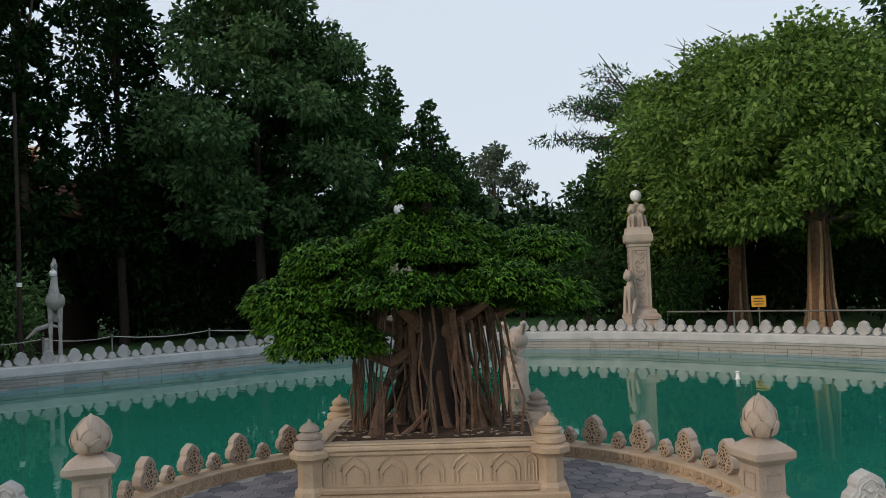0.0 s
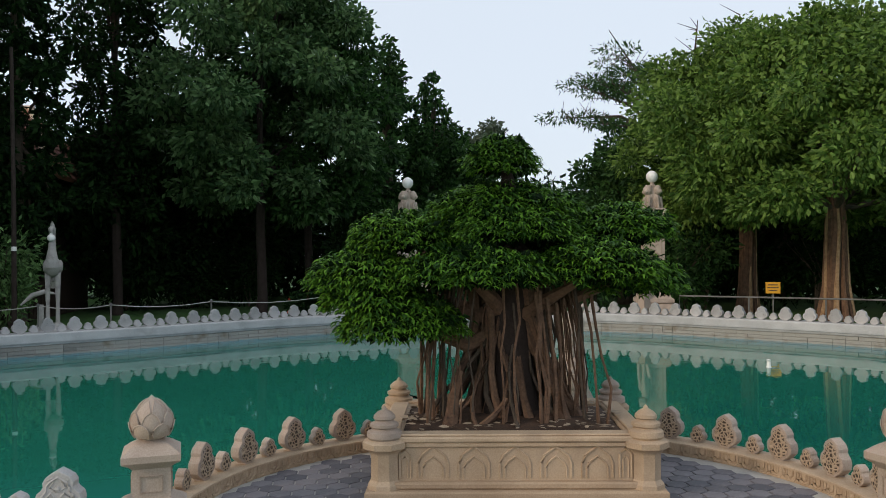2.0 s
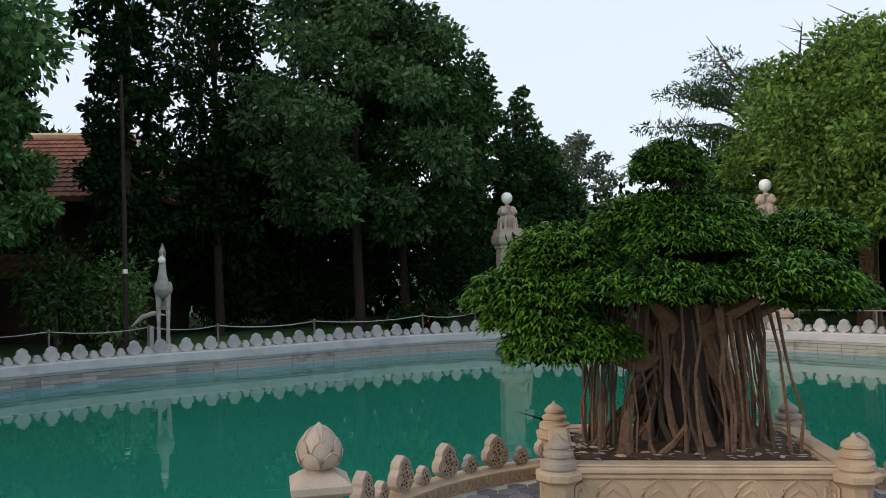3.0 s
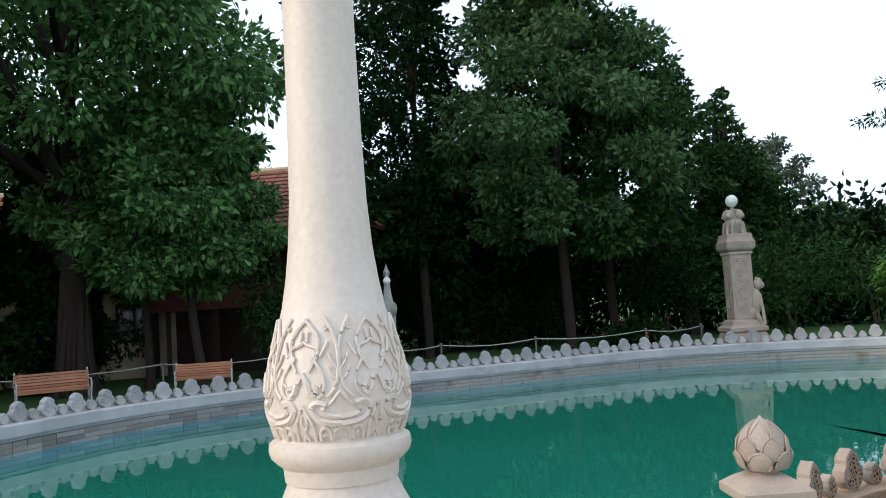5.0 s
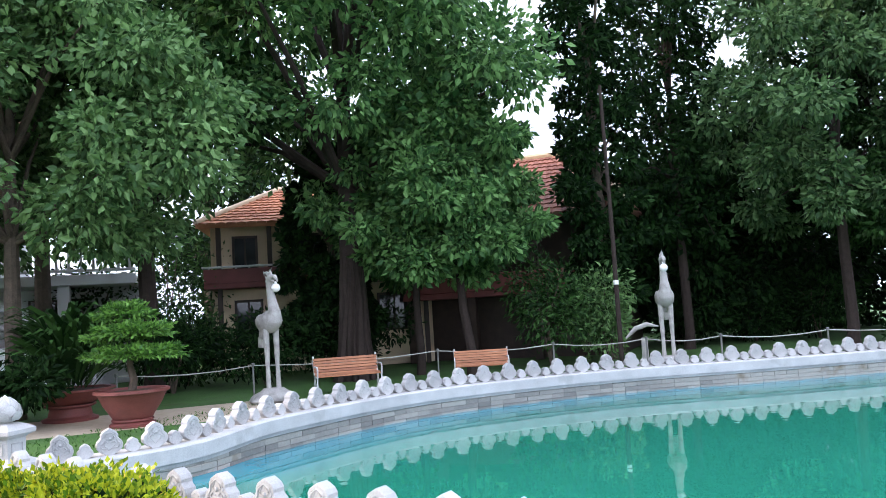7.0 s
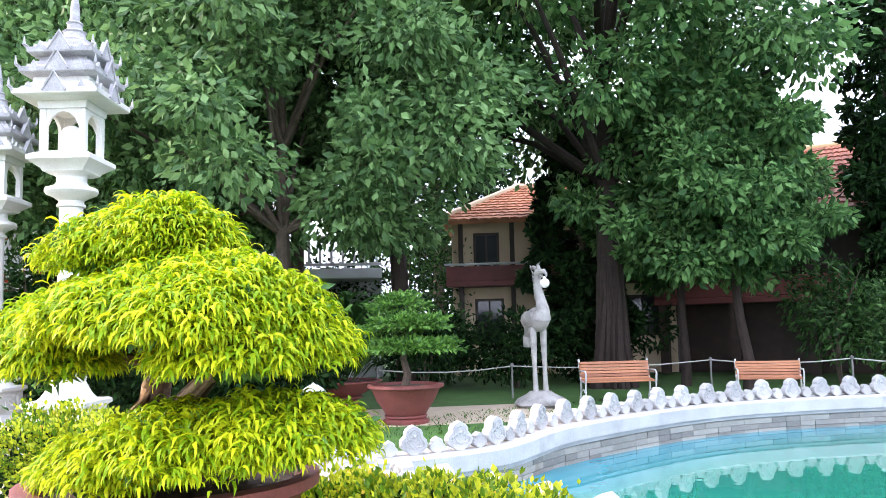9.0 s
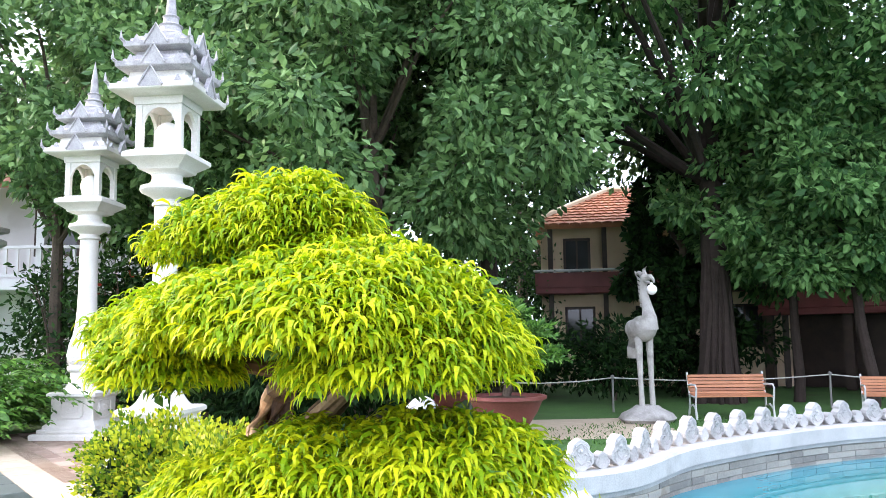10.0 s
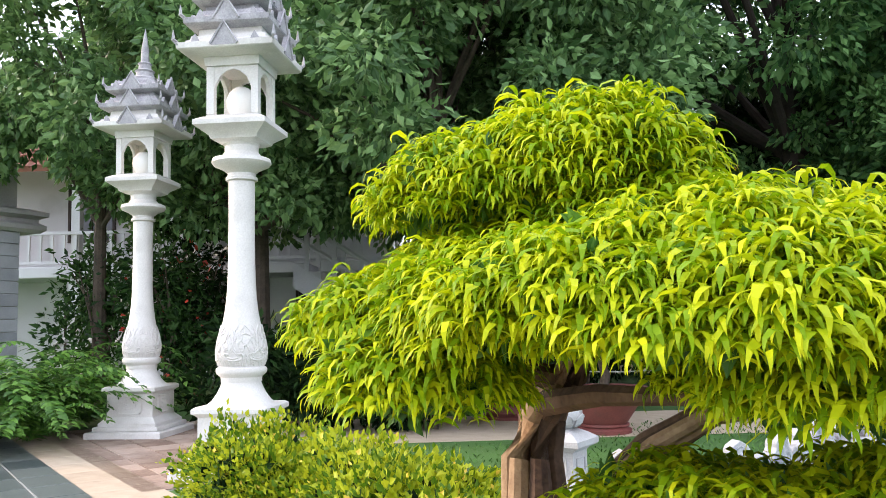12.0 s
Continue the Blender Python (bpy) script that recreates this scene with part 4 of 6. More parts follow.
            g.tube([(-0.14, -r - 0.012, z + 0.06), (-0.07, -r - 0.012, z + 0.17), (0, -r - 0.012, z + 0.285), (0.07, -r - 0.012, z + 0.17), (0.14, -r - 0.012, z + 0.06)], 0.014, 5, m)
            part("pediment", g, TIER, tier)
            part("horn", Geo().tube([(r - 0.03, -r + 0.03, z + 0.06), (r + 0.02, -r - 0.02, z + 0.12), (r + 0.02, -r - 0.02, z + 0.22)], [0.028, 0.022, 0.004], 5, m), TIER, tier)
            for s in (-0.62, 0.62):
                part("antefix", Geo().plate([(-0.05, z + 0.07), (0.05, z + 0.07), (0.03, z + 0.13), (0, z + 0.18), (-0.03, z + 0.13)], 0.035, m @ Matrix.Translation((s * r, -r + 0.03, 0))), TIER, tier)
        z += hh
    part("spire", Geo().lathe([(0.19, z), (0.20, z + 0.04), (0.13, z + 0.08), (0.12, z + 0.14), (0.14, z + 0.16), (0.09, z + 0.19), (0.085, z + 0.25), (0.10, z + 0.27), (0.06, z + 0.30), (0.05, z + 0.50), (0.025, z + 0.66), (0.0, z + 0.80)], n=16), TIER, ob)
    return ob


lamp_column((-0.40, 4.065), "cream stone lamp column with carved leaves by the path", CREAM, 20)
lamp_column((-12.24, 6.33), "white stone lamp column with a tiered lantern behind the hedge", LAMPWHITE, 38)
lamp_column((-15.88, 7.0), "white stone lamp column with a tiered lantern by the paving", LAMPWHITE, 38)


# ---- globe pillars with lion capitals ----
def globe_pillar(at, rot):
    ob = thing("globe_pillar", (*at, 0.1), "carved sandstone pillar with lions and a white globe by the pond", "pillar", "globe pillars by the pond", rot=rot)
    ob.scale = (0.8, 0.8, 1)
    part("base", Geo().square([(0.62, 0), (0.62, 0.16), (0.58, 0.20), (0.52, 0.32), (0.50, 0.34), (0.56, 0.38), (0.56, 0.46), (0.47, 0.52), (0.44, 0.60), (0.36, 0.64)]), STONE, ob)
    shaft = part("shaft", Geo().square([(0.32, 0.60), (0.32, 2.20), (0.36, 2.22), (0.36, 2.28)]), STONE, ob)
    for k in range(4):
        m = Matrix.Rotation(k * math.pi / 2, 4, "Z")
        g = Geo().box((0.03, 0.03, 1.46), (-0.22, -0.32, 0.68), c=0.008, m=m).box((0.03, 0.03, 1.46), (0.22, -0.32, 0.68), c=0.008, m=m).box((0.47, 0.03, 0.03), (0, -0.32, 0.68), c=0.008, m=m).box((0.47, 0.03, 0.03), (0, -0.32, 2.11), c=0.008, m=m)
        for i in range(6):
            z = 0.80 + i * 0.22
            s = 1 if i % 2 else -1
            g.tube([(s * 0.02, -0.322, z), (s * 0.13, -0.322, z + 0.03), (s * 0.15, -0.322, z + 0.11), (s * 0.07, -0.322, z + 0.17), (0, -0.322, z + 0.12), (s * 0.06, -0.322, z + 0.08)], 0.022, 5, m)
            g.tube([(-s * 0.02, -0.322, z + 0.10), (-s * 0.12, -0.322, z + 0.16), (-s * 0.10, -0.322, z + 0.21)], 0.02, 5, m)
        part("carved_panel", g, STONE, shaft)
    part("capital", Geo().square([(0.33, 2.28), (0.42, 2.34), (0.44, 2.38), (0.44, 2.52), (0.40, 2.56), (0.37, 2.70), (0.33, 2.72)]), STONE, ob)
    g = Geo()
    for k in range(4):
        m = Matrix.Rotation(math.pi / 4 + k * math.pi / 2, 4, "Z")
        g.ball(0.17, (0.15, 0, 2.92), 10, 8, (0.8, 0.8, 1.25), m).ball(0.13, (0.20, 0, 3.18), 10, 8, (1, 1, 1), m).ball(0.07, (0.30, 0, 3.15), 8, 6, (1, 1, 0.8), m)
        for s in (-1, 1):
            g.tube([(0.24, s * 0.07, 3.0), (0.29, s * 0.08, 2.82), (0.30, s * 0.08, 2.71)], [0.06, 0.045, 0.05], 7, m)
            g.ball(0.035, (0.16, s * 0.10, 3.29), 6, 5, (1, 1, 1), m)
    g.lathe([(0.16, 2.7), (0.20, 3.0), (0.16, 3.25), (0.06, 3.34), (0.06, 3.40)], n=12)
    part("lions", g, STONE, ob)
    part("globe", Geo().ball(0.155, (0, 0, 3.53), 20, 14, (1.2, 1.2, 1)), GLOBE, ob, "white glass globe")
    return ob


globe_pillar((9.95, 20.3), -12)
globe_pillar((3.88, 22.1), 12)


def lion_statue(at, rot):
    g = Geo()
    g.ball(0.24, (0, 0, 0.65), 12, 9, (0.9, 0.7, 1.5)).ball(0.17, (0.12, 0, 1.12), 12, 9).ball(0.09, (0.26, 0, 1.08), 8, 6).ball(0.2, (-0.16, 0, 0.3), 10, 8, (1.1, 1, 1))
    for s in (-1, 1):
        g.tube([(0.14, s * 0.1, 0.8), (0.22, s * 0.11, 0.4), (0.24, s * 0.11, 0.0)], [0.08, 0.06, 0.075], 8)
        g.tube([(-0.05, s * 0.16, 0.35), (0.08, s * 0.18, 0.12), (0.12, s * 0.18, 0.0)], [0.11, 0.08, 0.07], 8)
        g.ball(0.045, (0.06, s * 0.12, 1.27), 6, 5)
    g.tube([(-0.25, 0, 0.2), (-0.36, 0, 0.5), (-0.28, 0, 0.9), (-0.34, 0, 1.1)], [0.05, 0.05, 0.06, 0.02], 7)
    g.box((0.5, 0.42, 0.45), (0, 0, -0.42), c=0.03)
    ob = part("lion_statue", g, STONE, None, m=pose(*at, 0, 0, rot) @ Matrix.Diagonal((0.62, 0.66, 0.86, 1)))
    return tagged(ob, "carved sandstone lion statue beside the globe pillar", "statue", "lion statues")


lion_statue((9.60, 19.98, 0.62), -150)
lion_statue((4.22, 21.95, 0.62), -10)


# ---- crane statues ----
def crane_statue(at, rot):
    g = Geo()
    g.lathe([(0.40, 0.0), (0.46, 0.06), (0.40, 0.14), (0.24, 0.22), (0.18, 0.27)], n=14, lobes=5, depth=0.08)
    for s in (-1, 1):
        g.tube([(0.02, s * 0.10, 0.22), (0.0, s * 0.10, 0.70), (0.0, s * 0.10, 0.76), (-0.02, s * 0.10, 1.40)], [0.05, 0.038, 0.045, 0.065], 9)
        for a in (-0.5, 0, 0.5):
            g.tube([(0.02, s * 0.10, 0.26), (0.14 * math.cos(a), s * 0.10 + 0.14 * math.sin(a), 0.24)], [0.03, 0.012], 5)
    g.ball(0.23, (-0.03, 0, 1.50), 16, 11, (1.25, 0.78, 0.95), Matrix.Translation((0, 0, 0)))
    g.tube([(-0.18, 0, 1.52), (-0.30, 0, 1.40), (-0.34, 0, 1.2), (-0.35, 0, 1.02)], [0.16, 0.13, 0.11, 0.10], 10)
    for s in (-1, 1):
        g.ball(0.2, (-0.10, s * 0.14, 1.50), 10, 8, (1.3, 0.3, 0.75))
    g.tube([(0.12, 0, 1.52), (0.17, 0, 1.68), (0.11, 0, 1.86), (0.04, 0, 2.04), (0.02, 0, 2.20), (0.06, 0, 2.30)], [0.17, 0.12, 0.085, 0.07, 0.065, 0.075], 12)
    g.ball(0.085, (0.08, 0, 2.31), 10, 8, (1.25, 0.9, 0.9))
    g.tube([(0.14, 0, 2.32), (0.25, 0, 2.33), (0.33, 0, 2.27), (0.34, 0, 2.22)], [0.06, 0.04, 0.025, 0.008], 7)
    g.tube([(0.14, 0, 2.26), (0.24, 0, 2.22)], [0.035, 0.012], 6)
    for i in range(7):
        z = 1.84 + i * 0.075
        g.tube([(0.06 - 0.012 * i, 0, z), (-0.06 - 0.01 * i, 0, z + 0.03), (-0.10 - 0.012 * i, 0, z + 0.08)], [0.035, 0.022, 0.004], 5)
    g.tube([(0.02, 0, 2.36), (-0.10, 0, 2.42), (-0.18, 0, 2.40), (-0.22, 0, 2.46)], [0.05, 0.035, 0.025, 0.006], 6)
    g.tube([(0.08, 0, 2.37), (0.06, 0, 2.46), (0.14, 0, 2.50)], [0.04, 0.025, 0.006], 6)
    ob = part("crane_statue", g, GREYSTATUE, None, m=pose(*at, 0, 0, rot))
    tagged(ob, "tall grey stone crane statue on a rock, on the lawn", "statue", "crane statues")
    m = pose(*at, 0, 0, rot)
    lamp = part("globe_lamp", Geo().ball(0.085, (0.27, 0, 2.12), 16, 10).lathe([(0.02, 2.19), (0.03, 2.21), (0.012, 2.24)], (0.27, 0, 0), 8), GLOBE, None, m=m)
    tagged(lamp, "white globe lamp hanging from a crane's beak", "lamp", "crane globe lamps")


crane_statue((-10.45, 13.75, 0.0), -28)
crane_statue((-4.08, 18.92, 0.02), -75)


# ---- benches ----
def bench(at, rot):
    ob = thing("garden_bench", (*at, 0), "slatted orange-brown wooden bench with pale iron ends on the lawn", "bench", "garden benches", rot=rot)
    ob.scale = (0.88, 0.88, 0.9)
    slat = Geo().box((1.46, 0.055, 0.024), c=0.005).mesh("slat", WOOD)
    for i in range(6):
        part("slat", slat, None, ob, m=pose(0, -0.18 + i * 0.075, 0.40 + 0.006 * i, 0))
    for i in range(6):
        part("slat", slat, None, ob, m=pose(0, 0.24 + i * 0.018, 0.45 + i * 0.062, 74))
    for s in (-1, 1):
        x = s * 0.72
        g = Geo().tube([(x, -0.24, 0), (x, -0.18, 0.18), (x, -0.22, 0.40), (x, 0.20, 0.42), (x, 0.28, 0.55), (x, 0.36, 0.84)], 0.022, 7)
        g.tube([(x, 0.34, 0), (x, 0.22, 0.2), (x, 0.20, 0.42)], 0.022, 7)
        g.tube([(x, -0.22, 0.40), (x, -0.26, 0.56), (x, -0.20, 0.62), (x, 0.10, 0.62), (x, 0.30, 0.60)], 0.02, 7)
        g.tube([(x, -0.18, 0.18), (x, 0.0, 0.26), (x, 0.22, 0.2)], 0.016, 6)
        part("iron_end", g, IRON, ob, "pale cast-iron end")
    return ob


b1 = bench((-9.65, 15.1), 42)
copy_thing(b1, pose(-7.6, 17.05, 0, 0, 0, 24) @ Matrix.Diagonal((0.88, 0.88, 0.9, 1)))


# ---- the lime-green bonsai in its pot ----
def pot(name_at, r, z0, z1, label, rot=0.0, stand=True):
    ob = thing("plant_pot", (*name_at, 0), label, "pot", "red clay pots", rot=rot)
    h = z1 - z0
    part("bowl", Geo().lathe([(r * 0.50, z0), (r * 0.56, z0 + 0.03), (r * 0.60, z0 + h * 0.15), (r * 0.80, z0 + h * 0.5), (r * 0.92, z0 + h * 0.82), (r * 0.98, z0 + h * 0.88), (r * 1.04, z0 + h * 0.90), (r * 1.04, z1 - 0.005), (r * 1.01, z1), (r * 0.93, z1), (r * 0.90, z1 - h * 0.14), (0.01, z1 - h * 0.14)], n=36), CLAY, ob)
    if stand:
        part("foot", Geo().lathe([(r * 0.62, 0), (r * 0.64, 0.05), (r * 0.50, 0.09), (r * 0.46, z0 - 0.06), (r * 0.58, z0 - 0.02), (r * 0.58, z0 + 0.005)], n=28), CLAY, ob)
    part("soil", Geo().lathe([(r * 0.91, z1 - h * 0.13), (r * 0.5, z1 - h * 0.05), (0.01, z1 - h * 0.02)], n=24), SOIL, ob)
    return ob


LB = (-6.10, 3.69)
pot(LB, 0.62, 0.28, 0.80, "large red clay bowl on a foot holding the lime bonsai")


def lime_bonsai():
    ob = thing("lime_bonsai", (*LB, 0.76), "clipped lime-green bonsai with twisted trunk in a clay bowl", "tree")
    z = 0.76
    rng = random.Random(12)

    def strands(axis, count, r):
        """A trunk of fused strands that wind round one another and flare at the foot."""
        for i in range(count):
            a, turn = 6.28 * i / count + rng.uniform(-0.2, 0.2), rng.uniform(0.6, 1.6)
            pts, thick = [], []
            for j, p in enumerate(axis):
                q = j / (len(axis) - 1)
                rr = r * (1.0 + 0.9 * (1 - q) ** 4 - 0.55 * q) * rng.uniform(0.85, 1.1)
                pts.append((p[0] + rr * math.cos(a + turn * q), p[1] + rr * math.sin(a + turn * q), p[2]))
                thick.append(r * (0.62 - 0.30 * q) * rng.uniform(0.85, 1.15))
            part("root" if i % 2 else "trunk", Geo().tube(pts, thick, 10), ROOTBARK if i % 3 else FIGBARK, ob)

    strands([(-0.42, 0.12, -0.04), (-0.43, 0.13, 0.05), (-0.45, 0.15, 0.16), (-0.48, 0.18, 0.28), (-0.46, 0.20, 0.40), (-0.36, 0.20, 0.52), (-0.22, 0.15, 0.66), (-0.26, 0.16, 0.85), (-0.22, 0.14, 1.05)], 7, 0.064)
    strands([(-0.10, 0.0, -0.04), (-0.12, 0.03, 0.06), (-0.13, 0.05, 0.16), (-0.08, 0.07, 0.28), (0.02, 0.08, 0.38), (0.16, 0.06, 0.46), (0.35, 0.05, 0.50)], 6, 0.058)
    for p in ([(-0.40, 0.15, 0.45), (-0.1, 0.0, 0.50), (0.3, -0.12, 0.52)], [(-0.35, 0.2, 0.52), (-0.5, -0.1, 0.58), (-0.6, -0.3, 0.62)], [(-0.2, 0.15, 0.7), (0.1, 0.25, 0.62), (0.5, 0.2, 0.58)], [(-0.25, 0.15, 0.85), (-0.4, 0.05, 0.95), (-0.55, 0.05, 0.98)], [(-0.1, 0.05, 0.1), (0.15, -0.1, 0.16), (0.4, -0.1, 0.15)], [(-0.42, 0.12, 0.08), (-0.2, -0.2, 0.13), (0.0, -0.35, 0.12)]):
        part("limb", Geo().tube(p, [0.04, 0.03, 0.015], 7), FIGBARK, ob)
    pads = [(-0.30, 0.14, 1.03, 0.38, 0.34, 0.28), (-0.46, -0.08, 1.02, 0.28, 0.24, 0.20), (-0.12, 0.05, 1.06, 0.26, 0.26, 0.22), (0.05, 0.05, 0.74, 0.50, 0.42, 0.28), (0.30, 0.02, 0.70, 0.44, 0.42, 0.26), (0.50, 0.08, 0.58, 0.35, 0.38, 0.25),
            (0.38, -0.24, 0.66, 0.40, 0.30, 0.18), (0.10, -0.30, 0.70, 0.36, 0.28, 0.18), (-0.22, -0.24, 0.66, 0.32, 0.28, 0.22), (-0.62, -0.26, 0.66, 0.24, 0.22, 0.16), (-0.40, -0.10, 0.78, 0.26, 0.24, 0.16), (0.60, -0.12, 0.54, 0.26, 0.26, 0.19), (-0.42, -0.34, 0.52, 0.24, 0.22, 0.20)]
    low = [(0.40, -0.22, 0.17, 0.34, 0.32, 0.18), (0.10, -0.36, 0.10, 0.28, 0.24, 0.16), (0.64, 0.06, 0.20, 0.34, 0.36, 0.20), (0.2, -0.05, 0.2, 0.3, 0.3, 0.15)]
    crown = part("crown", pad_leaves("crown", L_LIME, pads, 13000, 0.098, 0.15, 0, 0, 8, 6, 0.25, True), None, ob)
    # darker fern green here paints the shadow between the lime tufts
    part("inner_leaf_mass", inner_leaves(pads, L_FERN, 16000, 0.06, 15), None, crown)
    low_crown = part("lower_crown", pad_leaves("lower_crown", L_LIME, low, 3500, 0.098, 0.15, 0, 0, 9, 6, 0.25, True), None, ob)
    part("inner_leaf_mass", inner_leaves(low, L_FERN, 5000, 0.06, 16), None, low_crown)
    return ob


lime_bonsai()


def hedge():
    """A low clipped hedge with yellow flowers between path and pond."""
    cl = []
    for s in range(22):
        k = s / 21
        cl.append((-9.3 + 4.3 * k, 4.85 + 0.25 * math.sin(k * 9) - 0.15 * k, 0.28, 0.50, 0.42, 0.33 + 0.03 * math.sin(s * 2.1)))
    for x, y in ((-7.4, 4.3), (-7.9, 4.5), (-7.1, 4.05), (-8.4, 4.75), (-8.0, 4.9), (-8.8, 4.95), (-9.3, 5.1), (-9.8, 5.2), (-9.5, 4.75), (-10.0, 4.95)):
        cl.append((x, y, 0.36, 0.5, 0.42, 0.40))
    ob = part("flowering_hedge", leaves("flowering_hedge", L_HEDGE, cl, 56000, 0.048, 0.62, 0.2, -0.3, 21, -0.3), None)
    tagged(ob, "low clipped yellow-green hedge with small yellow flowers", "hedge", kind="stuff")
    # dark filling whose colour holds the shade inside the hedge
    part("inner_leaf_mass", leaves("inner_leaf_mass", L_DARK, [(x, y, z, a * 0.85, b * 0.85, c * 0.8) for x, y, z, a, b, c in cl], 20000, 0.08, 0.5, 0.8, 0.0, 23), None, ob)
    tagged(part("flowers", leaves("flowers", YELLOW, cl, 900, 0.036, 0.7, 0.02, -0.6, 22, 0.2), None, ob), kind="stuff")


hedge()


# ---- potted plants, ferns and shrubs ----
pot((-11.0, 10.85), 0.55, 0.12, 0.58, "red clay bowl with a small clipped tree on the paving")
pot((-13.0, 11.4), 0.72, 0.28, 0.55, "wide red clay dish on a foot with a spiky shrub")
pot((-17.2, 13.5), 0.5, 0.1, 0.6, "dark red clay pot beside the stairs")


def small_bonsai(at):
    ob = thing("small_bonsai", (*at, 0.53), "small clipped green tree in a clay bowl", "tree")
    part("trunk", Geo().tube([(0, 0, 0), (0.05, 0, 0.2), (-0.03, 0, 0.42), (0.04, 0, 0.8), (0, 0, 1.1)], [0.07, 0.06, 0.05, 0.04, 0.02], 9), BARK, ob)
    pads = [(-0.1, 0, 1.18, 0.42, 0.4, 0.2), (0.15, -0.1, 0.92, 0.62, 0.5, 0.16), (-0.25, 0, 0.85, 0.5, 0.45, 0.16), (0.25, -0.1, 0.58, 0.72, 0.55, 0.15), (-0.3, 0.05, 0.55, 0.5, 0.45, 0.14)]
    part("crown", leaves("crown", L_FERN, pads, 9000, 0.09, 0.45, 0.25, 0.2, 31, -0.2), None, ob)
    return ob


small_bonsai((-11.0, 10.85))


def blade_plant(name, at, n, length, mat, label, category, seed, spread=0.3, layers=1, group=""):
    """Long arching leaves from one root."""
    rng = np.random.default_rng(seed)
    a = rng.uniform(0, 6.28, n)
    r = np.sqrt(rng.random(n)) * spread
    z = rng.random(n) * 0.25 * layers
    pos = np.stack([r * np.cos(a), r * np.sin(a), z], 1)
    b = a + rng.normal(0, 0.5, n)
    ob = part(name, leaf_mesh(name, mat, pos, np.stack([np.cos(b), np.sin(b), 0 * b], 1) * rng.uniform(0.25, 1, n)[:, None], length, 0.09, 1.25, 0.85, seed=seed), None, m=pose(*at))
    return tagged(ob, label, category, group)


blade_plant("spiky_shrub", (-13.0, 11.4, 0.5), 420, 1.0, L_MID, "tall spiky dark green shrub in a clay dish", "shrub", 41, 0.45, 4)


def frond_mesh(seed):
    """One arching frond with two rows of leaflets."""
    rng = np.random.default_rng(seed)
    el = rng.uniform(0.9, 2.2)
    pos, out = [], []
    for k in range(24):
        q = (k + 2) / 26
        for sg in (-1, 1):
            pos.append((0.9 * q, 0, el * q - 0.85 * el * q * q))
            out.append((0.4, sg * 0.9 * (1.1 - 0.6 * q), 0))
    return leaf_mesh("frond", L_FERN, np.array(pos), np.array(out), 0.12, 0.3, 0.1, 0.35, seed=seed)


FRONDS = [frond_mesh(500 + i) for i in range(8)]


def fern(at, seed, s=1.0):
    """Arching fronds in a tuft."""
    rng = random.Random(seed)
    ob = thing("fern", at, "bushy green fern with arching fronds by the paving", "fern", "ferns beside the lamp column")
    for i in range(32):
        part("frond", FRONDS[i % 8], None, ob, m=Matrix.Rotation(rng.uniform(0, 6.28), 4, "Z") @ Matrix.Scale(rng.uniform(0.6, 1.0) * s, 4))
    return ob


for i, (x, y) in enumerate(((-15.5, 5.95), (-16.0, 5.6), (-16.3, 6.25), (-16.9, 5.9), (-17.2, 6.6), (-16.6, 6.9), (-17.8, 6.2))):
    fern((x - 0.5, y - 0.3, 0.02), 50 + i, 1.7 + 0.2 * (i % 3))


def shrub(at, r, h, mat, n, leaf, seed, label, flower=None):
    rng = random.Random(seed)
    ob = thing("shrub", (*at, 0), label, "shrub", "garden shrubs")
    cl = [(rng.uniform(-r, r) * 0.6, rng.uniform(-r, r) * 0.6, h * rng.uniform(0.3, 0.75), r * 0.6, r * 0.6, h * 0.32) for _ in range(7)]
    part("crown", leaves("crown", mat, cl, n, leaf, 0.4, 0.5, 0.3, seed), None, ob)
    for i in range(4):
        part("stem", Geo().tube([(0, 0, -0.05), (rng.uniform(-0.2, 0.2), rng.uniform(-0.2, 0.2), h * 0.4), (rng.uniform(-r, r) * 0.5, rng.uniform(-r, r) * 0.5, h * 0.8)], [0.035, 0.025, 0.01], 6), BARK, ob)
    if flower:
        tagged(part("flowers", leaves("flowers", flower, cl, 60, 0.11, 0.8, 0.05, 0, seed + 1), None, ob), kind="stuff")
    return ob


